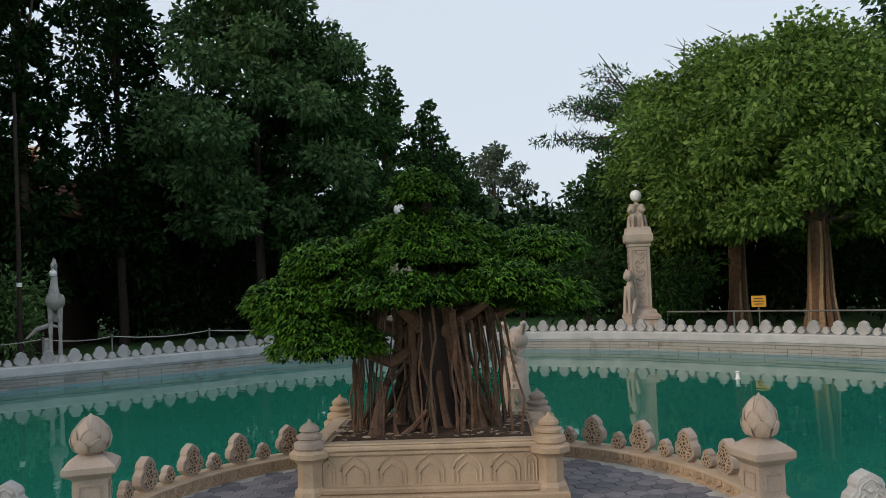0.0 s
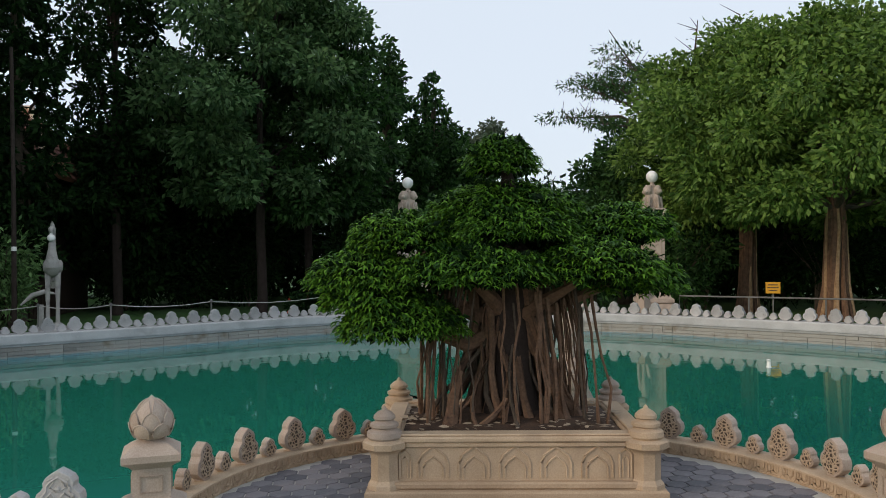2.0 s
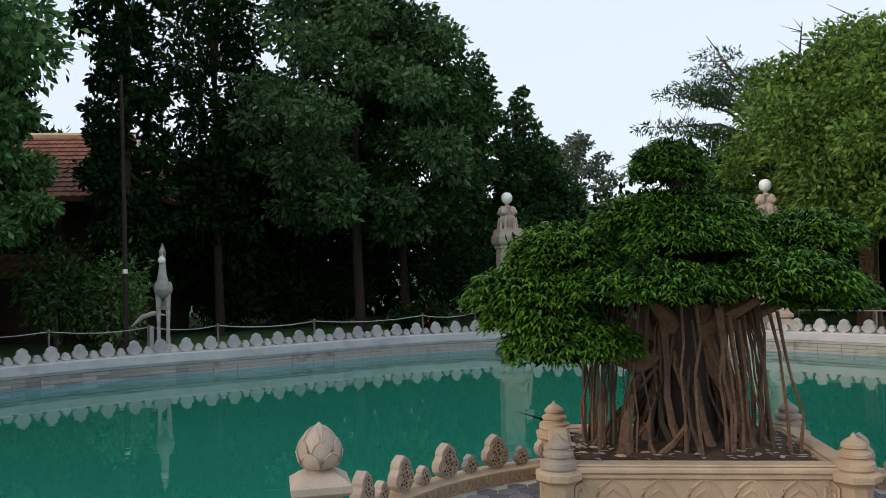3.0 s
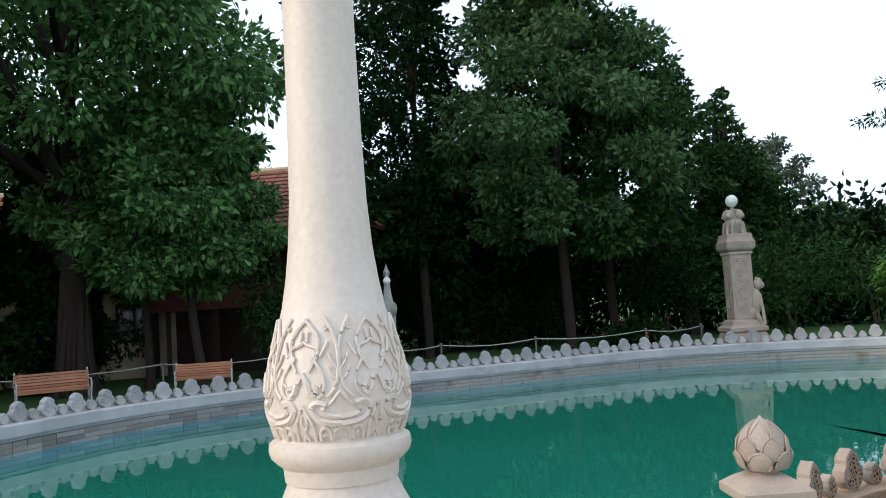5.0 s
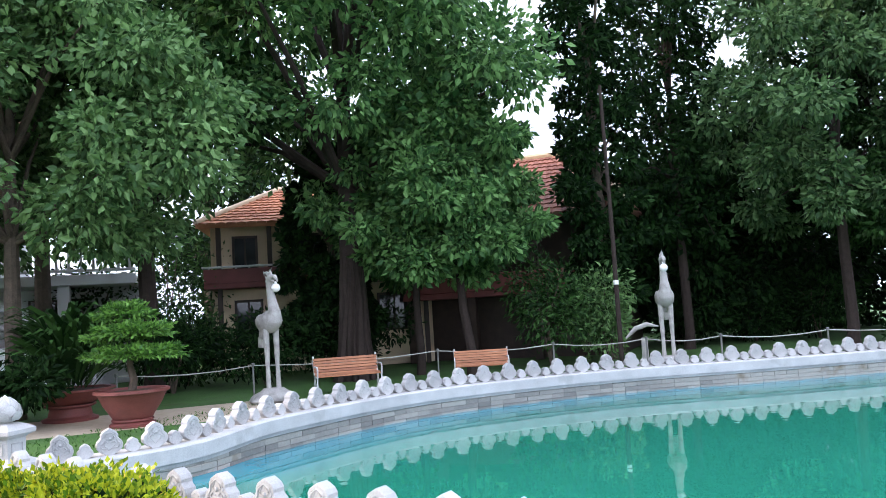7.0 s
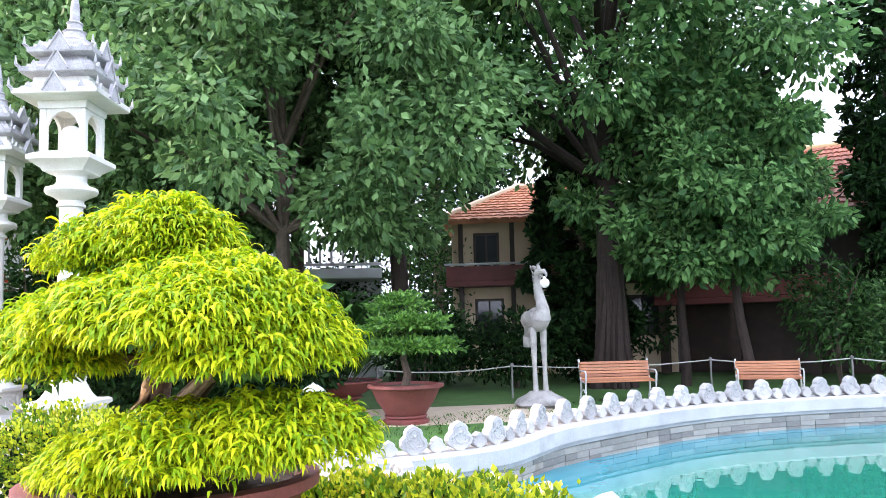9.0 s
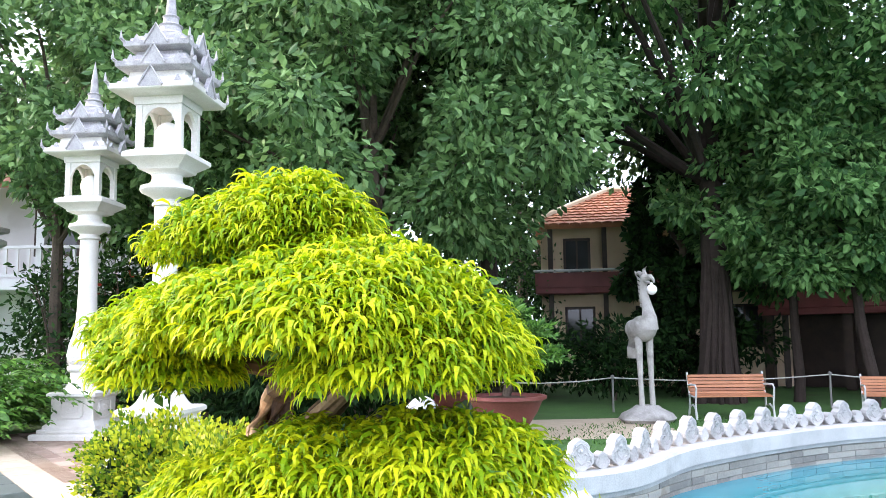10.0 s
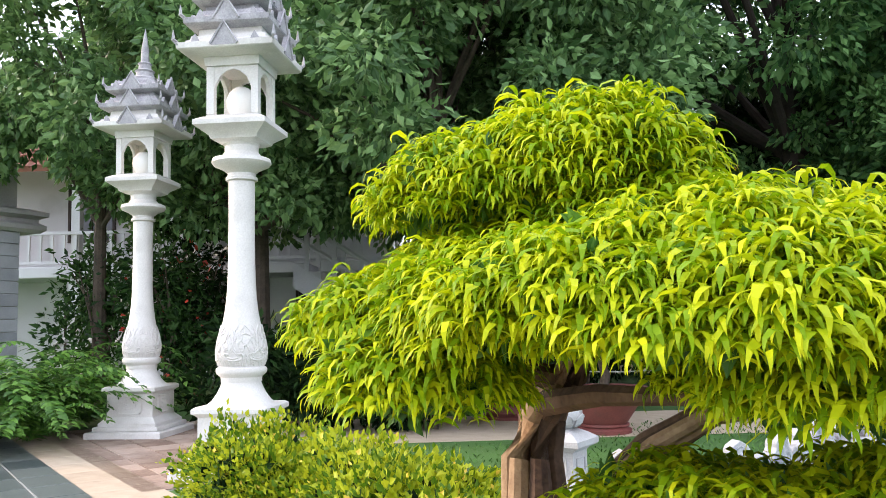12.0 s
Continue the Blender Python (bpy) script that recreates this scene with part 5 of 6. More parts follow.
# the dark shrubs near (-14, 9) are added to darken bright ground
SHRUBS = [((-18.4, 19.8), 1.8, 4.4, L_MID, None), ((-20.2, 18.4), 1.7, 4.0, L_DARK, None), ((-14.0, 9.0), 1.0, 1.3, L_DARK, None), ((-13.0, 9.8), 0.9, 1.1, L_DARK, None), ((-15.3, 8.7), 1.0, 1.5, L_DARK, None), ((-19.0, 8.9), 1.0, 3.3, L_MID, RED), ((-19.6, 9.9), 1.1, 3.6, L_DARK, RED), ((-20.2, 8.2), 1.0, 3.1, L_MID, None), ((-14.6, 15.6), 1.2, 1.8, L_DARK, None), ((-13.2, 17.2), 1.3, 1.8, L_DARK, None),
          ((-15.8, 17.4), 1.3, 2.1, L_MID, None), ((-12.0, 19.4), 1.3, 1.7, L_DARK, None), ((-7.2, 20.6), 1.3, 3.0, L_MID, None), ((-5.9, 21.2), 1.1, 2.4, L_LIGHT, None), ((-4.9, 27.4), 1.2, 2.2, L_DARK, None),
          ((-3.0, 28.4), 1.3, 2.2, L_DARK, None), ((-1.2, 28.8), 1.3, 2.0, L_DARK, None), ((1.4, 24.6), 0.9, 0.9, L_DARK, RED), ((2.6, 28.0), 1.4, 2.8, L_DARK, None), ((5.6, 24.6), 1.9, 2.9, L_MID, None), ((7.6, 24.3), 1.7, 2.7, L_MID, None),
          ((9.5, 24.0), 1.6, 3.2, L_MID, None), ((11.6, 22.2), 1.3, 2.4, L_MID, None), ((13.0, 24.2), 1.6, 3.0, L_DARK, None), ((15.6, 22.6), 1.6, 2.6, L_DARK, None), ((17.6, 20.6), 1.6, 2.4, L_DARK, None), ((19.5, 18.2), 1.6, 2.4, L_DARK, None)]
for i, (at, r, h, mat, fl) in enumerate(SHRUBS):
    shrub(at, r, h, mat, 2600, 0.17, 60 + i, "dense green garden shrub under the trees" if not fl else "green garden shrub with a few red flowers", fl)


# ---- trees ----
def tree(at, h, r, mat, label, seed, n=16000, leaf=0.2, base=2.2, trunk=0.2, lean=(0, 0), clumps=16, shape="round", bark=None, roots=False, category="tree"):
    """A tapered trunk with limbs, and a crown of many leaves in uneven clumps with gaps."""
    rng = random.Random(seed)
    bark = bark or BARK
    ob = thing("tree", (*at, 0), label, category, "trees round the pond")
    top = Vector((lean[0], lean[1], h * 0.72))
    mid = Vector((lean[0] * 0.4, lean[1] * 0.4, h * 0.36))
    pts = [Vector((0, 0, -0.2)), Vector((0.05, 0, 0.5)), mid * 0.6, mid, (mid + top) / 2, top]
    part("trunk", Geo().tube(pts, [trunk * 1.45, trunk * 1.1, trunk, trunk * 0.85, trunk * 0.6, trunk * 0.25], 10), bark, ob)
    if roots:
        for i in range(18):
            a, k, t = 6.28 * i / 18 + rng.uniform(-0.25, 0.25), rng.uniform(1.2, 2.1), rng.uniform(0.035, 0.09)
            part("aerial_root", Geo().tube([(trunk * k * math.cos(a), trunk * k * math.sin(a), -0.1), (trunk * (0.5 + k * 0.4) * math.cos(a), trunk * (0.5 + k * 0.4) * math.sin(a), rng.uniform(0.5, 1.0)), (trunk * math.cos(a + 0.3), trunk * math.sin(a + 0.3), rng.uniform(1.8, 2.6)), (trunk * 0.6 * math.cos(a), trunk * 0.6 * math.sin(a), 3.6)], [t * 1.4, t, t * 0.9, t * 0.6], 6), (FIGBARK if i % 4 else ROOTBARK) if at[0] > 0 else bark, ob)
    cl = []
    many = clumps * 3
    for i in range(many):
        a = 2.39996 * i + rng.uniform(-0.5, 0.5)
        k = (i + 0.5) / many
        z = base + (h - base) * (0.06 + 0.90 * k)
        if shape == "cone":
            rr = r * (1 - 0.97 * k)
        elif shape == "column":
            rr = r * 0.5
        else:
            rr = r * (0.30 + 0.70 * math.sin(math.pi * min(1, 0.24 + 0.72 * k)))
        q = rr * math.sqrt(rng.uniform(0.12, 1.0))
        s = rng.uniform(0.17, 0.31) * r * ((0.95 - 0.75 * k) if shape == "cone" else 1.0)
        c = Vector((lean[0] * k + q * math.cos(a), lean[1] * k + q * math.sin(a), z))
        cl.append((*c, s, s, s * rng.uniform(0.5, 0.75)))
        if i % 4 == 0:
            st = pts[3] if k < 0.55 else pts[4]
            part("limb", Geo().tube([st, st.lerp(c, 0.5) + Vector((0, 0, 0.3)), c], [trunk * 0.45, trunk * 0.25, trunk * 0.08], 7), bark, ob)
    part("crown", leaves("crown", mat, cl, n, leaf, 0.55, 0.6, 0.45, seed), None, ob)
    return ob


T_DARK, T_MID, T_LIGHT = "dense dark green broadleaf tree with a tall crown", "green broadleaf tree with a full crown", "light green broadleaf tree with large leaves"
# behind the far rim
tree((-0.4, 25.5), 12.0, 3.3, L_GREY, T_MID, 101, 34000, 0.21, 2.7, 0.14, clumps=24, bark=DARKBARK)
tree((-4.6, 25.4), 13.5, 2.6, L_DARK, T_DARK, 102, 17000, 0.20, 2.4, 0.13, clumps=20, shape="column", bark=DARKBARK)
tree((0.9, 27.5), 10.2, 3.0, L_MID, T_MID, 103, 26000, 0.21, 2.5, 0.13, clumps=22, bark=DARKBARK)
tree((3.7, 31.5), 10.4, 2.9, L_MID, "dark pointed conifer behind the garden", 104, 20000, 0.22, 1.0, 0.22, clumps=26, shape="cone")
tree((5.4, 32.4), 9.2, 2.9, L_MID, "dark pointed conifer behind the garden", 105, 18000, 0.22, 0.8, 0.22, clumps=26, shape="cone")
tree((6.1, 33.4), 6.9, 1.8, L_MID, T_MID, 116, 11000, 0.22, 0.8, 0.2, clumps=18)
tree((10.1, 47.0), 9.4, 2.2, L_FAR, "distant thin-leaved grey-green tree", 106, 6400, 0.26, 2.4, 0.2, clumps=14)
tree((15.0, 52.0), 6.0, 3.4, L_FAR, "distant thin-leaved grey-green tree", 107, 5200, 0.34, 1.0, 0.2, clumps=12)
tree((9.5, 40.0), 4.6, 4.2, L_MID, T_MID, 108, 14000, 0.26, 0.3, 0.2, clumps=16)
# the fig trees on the right-hand bank
tree((13.5, 22.4), 7.8, 3.4, L_FIGTREE, "large fig tree with hanging leaves and roots", 110, 46000, 0.165, 2.3, 0.20, clumps=28, roots=True)
tree((14.3, 19.4), 7.6, 3.6, L_FIGTREE, "large fig tree with hanging leaves and roots", 111, 46000, 0.165, 2.3, 0.20, clumps=28, roots=True)
tree((20.0, 21.5), 9.6, 4.4, L_MID, T_MID, 112, 20000, 0.24, 1.0, 0.3, clumps=20)
tree((11.4, 27.0), 5.6, 2.4, L_MID, T_MID, 113, 16000, 0.20, 0.6, 0.2, clumps=16)
tree((17.5, 28.0), 7.4, 4.2, L_DARK, T_DARK, 114, 18000, 0.24, 0.5, 0.25, clumps=18)
tree((23.0, 15.0), 8.6, 4.6, L_MID, T_MID, 115, 16000, 0.24, 0.8, 0.3, clumps=18)
# the lawn on the left
tree((-6.2, 22.4), 13.0, 1.9, L_DARK, "slender vine-covered tree with dark leaves", 120, 18000, 0.20, 0.9, 0.16, clumps=20, shape="column")
tree((-8.5, 18.6), 6.8, 2.0, L_BANYAN, T_MID, 121, 22000, 0.20, 2.6, 0.10, (-0.5, 0.2), clumps=20, bark=DARKBARK)
tree((-10.0, 19.0), 6.6, 2.5, L_BANYAN, T_MID, 133, 26000, 0.20, 2.2, 0.09, clumps=22, bark=DARKBARK)
tree((-11.2, 18.0), 12.5, 5.0, L_BANYAN, "huge banyan with many dark trunks and large leaves", 122, 38000, 0.23, 5.6, 0.27, clumps=24, roots=True, bark=DARKBARK)
tree((-15.0, 15.4), 11.5, 3.8, L_MID, "leaning tree with large leaves by the stairs", 124, 18000, 0.23, 5.8, 0.20, (-1.0, 0.6), clumps=16, bark=DARKBARK)
tree((-14.4, 11.4), 8.8, 3.6, L_LIGHT, T_LIGHT, 125, 40000, 0.19, 2.9, 0.15, clumps=28)
tree((-18.2, 10.4), 9.0, 3.4, L_LIGHT, T_LIGHT, 126, 30000, 0.19, 3.0, 0.16, clumps=24)
tree((-19.0, 15.8), 12.0, 3.6, L_MID, T_MID, 127, 14000, 0.24, 5.2, 0.2, clumps=14)
tree((-20.2, 8.2), 9.2, 2.9, L_LIGHT, T_LIGHT, 135, 17000, 0.19, 3.9, 0.12, clumps=16)
tree((-25.0, 12.5), 11.0, 4.2, L_LIGHT, T_LIGHT, 128, 14000, 0.26, 5.0, 0.2, clumps=16)
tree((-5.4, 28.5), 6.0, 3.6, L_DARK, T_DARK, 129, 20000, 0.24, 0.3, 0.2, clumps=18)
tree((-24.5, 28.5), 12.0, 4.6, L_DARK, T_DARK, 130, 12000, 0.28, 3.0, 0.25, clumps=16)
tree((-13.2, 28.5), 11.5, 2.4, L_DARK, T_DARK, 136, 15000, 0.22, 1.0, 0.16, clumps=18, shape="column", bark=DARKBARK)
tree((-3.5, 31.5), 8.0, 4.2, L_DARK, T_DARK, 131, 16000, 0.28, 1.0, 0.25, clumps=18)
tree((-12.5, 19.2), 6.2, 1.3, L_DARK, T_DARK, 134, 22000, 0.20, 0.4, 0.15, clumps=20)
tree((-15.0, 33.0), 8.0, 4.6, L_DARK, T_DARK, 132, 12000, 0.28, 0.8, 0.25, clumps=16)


# added belt closes gaps under the canopy; its near-black colour stands in for shade
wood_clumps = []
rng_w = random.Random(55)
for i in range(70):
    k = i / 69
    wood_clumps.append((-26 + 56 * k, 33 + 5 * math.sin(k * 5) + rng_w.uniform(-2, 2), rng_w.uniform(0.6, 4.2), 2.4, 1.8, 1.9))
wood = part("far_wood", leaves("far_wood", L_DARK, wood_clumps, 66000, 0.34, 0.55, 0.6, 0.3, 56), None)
tagged(wood, "added near-black leaf belt behind the garden trees, standing in for deep shade", "wood", kind="stuff")


def feathery_tree(at, seed):
    """A flat-topped tree with bare twigs and sprays of fine leaves."""
    rng = random.Random(seed)
    ob = thing("feathery_tree", (*at, 0), "spreading half-bare tree with feathery leaf sprays", "tree", "trees round the pond")
    ob.scale = (1, 1, 1.09)
    part("trunk", Geo().tube([(0, 0, -0.2), (0.2, 0, 3), (-0.3, 0, 5.5)], [0.22, 0.17, 0.12], 9), BARK, ob)
    cl = []
    for i in range(26):
        a, ln = rng.uniform(2.0, 5.2) if i < 18 else rng.uniform(0, 6.28), rng.uniform(3.0, 5.4)
        z = rng.uniform(5.6, 9.0)
        s = Vector((-0.2, 0, rng.uniform(3.8, 5.5)))
        e = Vector((ln * math.cos(a), ln * 0.6 * math.sin(a), z))
        m = s.lerp(e, 0.55) + Vector((0, 0, 0.5))
        part("limb", Geo().tube([s, m, e], [0.09, 0.05, 0.012], 6), BARK, ob)
        for k in range(9):
            b = m.lerp(e, rng.uniform(0.2, 1))
            part("twig", Geo().tube([b, b + Vector((rng.uniform(-0.9, 0.5), rng.uniform(-0.5, 0.5), rng.uniform(-0.1, 0.55)))], [0.02, 0.005], 4), BARK, ob)
        if z < 8.3:
            cl.append((*e, 0.85, 0.6, 0.16))
            cl.append((*m.lerp(e, 0.6), 0.8, 0.6, 0.16))
    part("crown", leaves("crown", L_MID, cl, 7000, 0.17, 0.3, 0.5, 0.2, seed), None, ob)
    return ob


feathery_tree((15.0, 29.5), 140)


# ---- rope, rail, pole and sign ----
rope = thing("rope_fence", (0, 0, 0), "thin pale rope strung between short posts across the lawn", "rope")
stakes = [(-13.6, 13.0), (-11.8, 14.9), (-9.0, 17.9), (-6.6, 18.9), (-4.7, 19.75), (-3.1, 19.75), (-1.0, 20.6), (1.6, 22.0), (3.0, 22.8)]
for (x, y), (x2, y2) in zip(stakes, stakes[1:]):
    part("rope", Geo().tube([(x, y, 0.62), (x * 0.75 + x2 * 0.25, y * 0.75 + y2 * 0.25, 0.56), ((x + x2) / 2, (y + y2) / 2, 0.54), (x * 0.25 + x2 * 0.75, y * 0.25 + y2 * 0.75, 0.56), (x2, y2, 0.62)], 0.012, 5), ROPE, rope)
for x, y in stakes:
    part("stake", Geo().lathe([(0.02, -0.05), (0.02, 0.60), (0.035, 0.61), (0.035, 0.66), (0.0, 0.68)], (x, y, 0), 8), POLE, rope)
rail = thing("pipe_rail", (0, 0, 0), "thin grey pipe rail behind the pond balustrade", "rail")
part("bar", Geo().tube([(10.6, 20.2, 0.0), (10.6, 20.2, 0.62), (12.6, 18.6, 0.62), (14.6, 16.8, 0.62), (14.8, 16.7, 0.55), (14.8, 16.7, 0.0)], 0.022, 7), POLE, rail)
for x, y in ((11.9, 19.15), (13.2, 18.05)):
    part("upright", Geo().lathe([(0.02, -0.05), (0.02, 0.62)], (x, y, 0), 7), POLE, rail)
pole = thing("utility_pole", (-5.36, 20.1, 0), "thin tall grey pole with a white mark on the lawn", "pole")
part("shaft", Geo().tube([(0, 0, -0.1), (0.0, 0, 3.0), (-0.04, 0, 6.6)], [0.06, 0.052, 0.04], 10), DARKBARK, pole)
part("mark", Geo().lathe([(0.062, 1.88), (0.062, 1.98)], n=12), GLOBE, pole, "white band")
sign = thing("notice_sign", (12.75, 19.6, 0), "small yellow-orange notice with dark lettering bars on a stake", "sign", rot=-30)
part("stake", Geo().lathe([(0.018, -0.05), (0.018, 0.75)], n=8), POLE, sign)
board = part("board", Geo().box((0.34, 0.02, 0.28), (0, -0.03, 0.68), c=0.004), SIGN, sign)
for i, w in enumerate((0.22, 0.26, 0.20)):
    part("lettering_bar", Geo().box((w, 0.004, 0.025), (0, -0.044, 0.88 - i * 0.07)), INK, board)


# invented stone form in place of a curved branch behind the lawn
orn = thing("garden_ornament", (-4.85, 20.3, 0), "small pale curved piece on a stem on the lawn, standing in for a curved branch", "ornament", rot=20)
part("stem", Geo().lathe([(0.16, -0.02), (0.14, 0.10), (0.08, 0.16), (0.07, 0.62)], n=10), GREYSTATUE, orn)
part("curved_top", Geo().tube([(-0.42, 0, 0.62), (-0.18, 0, 0.84), (0.08, 0, 0.92), (0.34, 0, 0.86)], [0.02, 0.06, 0.06, 0.015], 8), GREYSTATUE, orn)


# ---- dragon fountain figure in the pond ----
g = Geo()
g.tube([(0, 0, -0.3), (0.12, 0, 0.1), (0.02, 0, 0.35), (-0.14, 0, 0.55), (-0.05, 0, 0.80), (0.05, 0, 0.95)], [0.22, 0.2, 0.17, 0.15, 0.13, 0.12], 12)
g.ball(0.15, (0.10, 0, 1.02), 12, 9, (1.3, 0.9, 0.9)).tube([(0.18, 0, 1.05), (0.34, 0, 1.04), (0.42, 0, 1.12)], [0.10, 0.07, 0.04], 8).tube([(0.16, 0, 0.94), (0.32, 0, 0.90)], [0.06, 0.03], 7)
for i in range(7):
    z = 0.25 + 0.11 * i
    g.tube([(-0.12, 0, z), (-0.25, 0, z + 0.05), (-0.30, 0, z + 0.12)], [0.05, 0.03, 0.005], 6)
for s in (-1, 1):
    g.tube([(0.02, s * 0.08, 1.10), (-0.10, s * 0.12, 1.22), (-0.18, s * 0.10, 1.20)], [0.035, 0.02, 0.005], 6)
    g.tube([(0.05, s * 0.12, 0.30), (0.18, s * 0.20, 0.15), (0.26, s * 0.2, 0.05)], [0.07, 0.05, 0.03], 7)
dragon = tagged(part("dragon_statue", g, STONE, None, m=pose(4.80, 8.65, -0.05, 0, 0, 75)), "carved sandstone dragon figure rising from the pond", "statue")
nozzle = tagged(part("fountain_nozzle", Geo().lathe([(0.05, -0.3), (0.05, 0.0), (0.035, 0.02), (0.03, 0.10), (0.045, 0.12), (0.0, 0.14)], n=10), GLOBE, None, m=pose(9.3, 13.2, WATER_Z)), "small white fountain nozzle standing in the pond", "fountain")


# ---- houses ----
def tiled_roof(parent, pts, mat, rows, cols):
    """One slope of overlapping tiles between its lower edge a-b and its upper edge d-c, joined in one mesh."""
    a, b, c, d = [Vector(p) for p in pts]
    nrm = (b - a).cross(d - a).normalized()
    g = Geo()
    g.add([a, b, c, d, a - nrm * 0.1, b - nrm * 0.1, c - nrm * 0.1, d - nrm * 0.1], [(0, 1, 2, 3), (4, 7, 6, 5), (0, 4, 5, 1), (1, 5, 6, 2), (2, 6, 7, 3), (3, 7, 4, 0)])
    for r in range(rows):
        for k in range(cols):
            def q(u, v, w):
                return a.lerp(b, u).lerp(d.lerp(c, u), v) + nrm * w
            u0, u1, v0, v1 = (k + 0.03) / cols, (k + 0.97) / cols, r / rows, (r + 1.08) / rows
            v1 = min(v1, 1)
            vs = [q(u0, v0, 0.05), q((u0 + u1) / 2, v0, 0.075), q(u1, v0, 0.05), q(u1, v1, 0.015), q((u0 + u1) / 2, v1, 0.035), q(u0, v1, 0.015), q(u0, v0, 0.0), q(u1, v0, 0.0)]
            g.add(vs, [(0, 1, 4, 5), (1, 2, 3, 4), (6, 7, 2, 1, 0)])
    return part("roof_slope", g, mat, parent, smooth=0)


def window(parent, at, w, h, m):
    x, z = at
    win = part("window", Geo().box((w + 0.12, 0.08, 0.07), (x, -0.03, z - 0.07), m=m).box((w + 0.12, 0.08, 0.07), (x, -0.03, z + h), m=m).box((0.07, 0.08, h), (x - w / 2 - 0.025, -0.03, z), m=m).box((0.07, 0.08, h), (x + w / 2 + 0.025, -0.03, z), m=m).box((0.05, 0.06, h), (x, -0.03, z), m=m), DARKWOOD, parent)
    part("pane", Geo().box((w, 0.02, h), (x, -0.02, z), m=m), PANE, win)


def cream_house():
    ob = thing("cream_house", (-15.1, 21.65, 0), "cream two-storey house with orange tiled roof and maroon balcony", "house", rot=33)
    I = Matrix.Identity(4)
    part("wall", Geo().box((6.5, 6, 4.45), (0.6, 3, 0)), PLASTER, ob)
    for x in (-2.35, -0.9, 1.3, 3.6):
        part("column", Geo().box((0.13, 0.13, 4.4), (x, -0.55, 0), c=0.02), DARKWOOD, ob)
    part("balcony", Geo().box((6.7, 0.9, 0.16), (0.6, -0.45, 2.50), c=0.02).box((6.7, 0.08, 0.40), (0.6, -0.86, 2.66), c=0.01), MAROON, ob)
    part("handrail", Geo().box((6.8, 0.12, 0.06), (0.6, -0.86, 3.09), c=0.02), WHITEWALL, ob)
    for i in range(18):
        part("baluster", Geo().box((0.05, 0.05, 0.05), (-2.6 + i * 0.375, -0.86, 3.05)), WHITEWALL, ob)
    for x, z, w, h in ((-1.65, 3.12, 0.62, 0.88), (0.3, 3.12, 0.8, 0.88), (2.6, 3.12, 0.8, 0.88), (-1.6, 1.1, 0.70, 1.0), (0.4, 1.1, 0.9, 1.0), (2.7, 1.1, 0.9, 1.0)):
        window(ob, (x, z), w, h, I)
    x0, x1, y0, y1, z0, z1 = -2.95, 4.5, -0.75, 6.8, 4.36, 5.8
    tiled_roof(ob, ((x0, y0, z0), (x1, y0, z0), (x1 - 2.2, 2.75, z1), (x0 + 2.2, 2.75, z1)), ROOF, 12, 26)
    tiled_roof(ob, ((x0, y1, z0), (x0, y0, z0), (x0 + 2.2, 2.75, z1), (x0 + 2.2, 2.75, z1 + 0.001)), ROOF, 10, 26)
    tiled_roof(ob, ((x1, y0, z0), (x1, y1, z0), (x1 - 2.2, 2.75, z1), (x1 - 2.2, 2.75, z1 + 0.001)), ROOF, 10, 26)
    tiled_roof(ob, ((x1, y1, z0), (x0, y1, z0), (x0 + 2.2, 2.75, z1), (x1 - 2.2, 2.75, z1)), ROOF, 8, 20)
    part("ridge", Geo().tube([(x0 + 2.1, 2.75, z1 + 0.05), (x1 - 2.1, 2.75, z1 + 0.05)], 0.11, 8).tube([(x0, y0, z0 + 0.08), (x0 + 2.2, 2.75, z1 + 0.06)], 0.09, 8).tube([(x1, y0, z0 + 0.08), (x1 - 2.2, 2.75, z1 + 0.06)], 0.09, 8), PLASTER, ob)
    return ob


cream_house()


def wooden_house():
    ob = thing("wooden_house", (-9.2, 22.9, 0), "dark timber house with a red-brown tiled roof among trees", "house", rot=4)
    part("wall", Geo().box((6.0, 5, 4.0), (0, 3.6, 0)), DARKWOOD, ob)
    for x in (-2.9, -1.0, 0.9, 2.9):
        part("post", Geo().box((0.22, 0.22, 4.0), (x, 0.2, 0), c=0.02), DARKWOOD, ob)
    part("veranda_rail", Geo().box((6.2, 0.12, 0.5), (0, 0.1, 2.0), c=0.02).box((6.2, 1.4, 0.16), (0, 0.7, 1.84), c=0.01), MAROON, ob)
    x0, x1, y0, y1, z0, z1 = -3.8, 3.7, -0.6, 7.0, 3.95, 6.2
    tiled_roof(ob, ((x0, y0, z0), (x1, y0, z0), (x1 - 1.6, 3.2, z1), (x0 + 1.6, 3.2, z1)), REDROOF, 14, 30)
    tiled_roof(ob, ((x1, y0, z0), (x1, y1, z0), (x1 - 1.6, 3.2, z1), (x1 - 1.6, 3.2, z1 + 0.001)), REDROOF, 12, 26)
    tiled_roof(ob, ((x0, y1, z0), (x0, y0, z0), (x0 + 1.6, 3.2, z1), (x0 + 1.6, 3.2, z1 + 0.001)), REDROOF, 10, 20)
    tiled_roof(ob, ((x1, y1, z0), (x0, y1, z0), (x0 + 1.6, 3.2, z1), (x1 - 1.6, 3.2, z1)), REDROOF, 8, 20)
    part("ridge", Geo().tube([(x0 + 1.5, 3.2, z1 + 0.05), (x1 - 1.5, 3.2, z1 + 0.05)], 0.11, 8).tube([(x1, y0, z0 + 0.08), (x1 - 1.6, 3.2, z1 + 0.06)], 0.09, 8), PLASTER, ob)
    return ob


wooden_house()


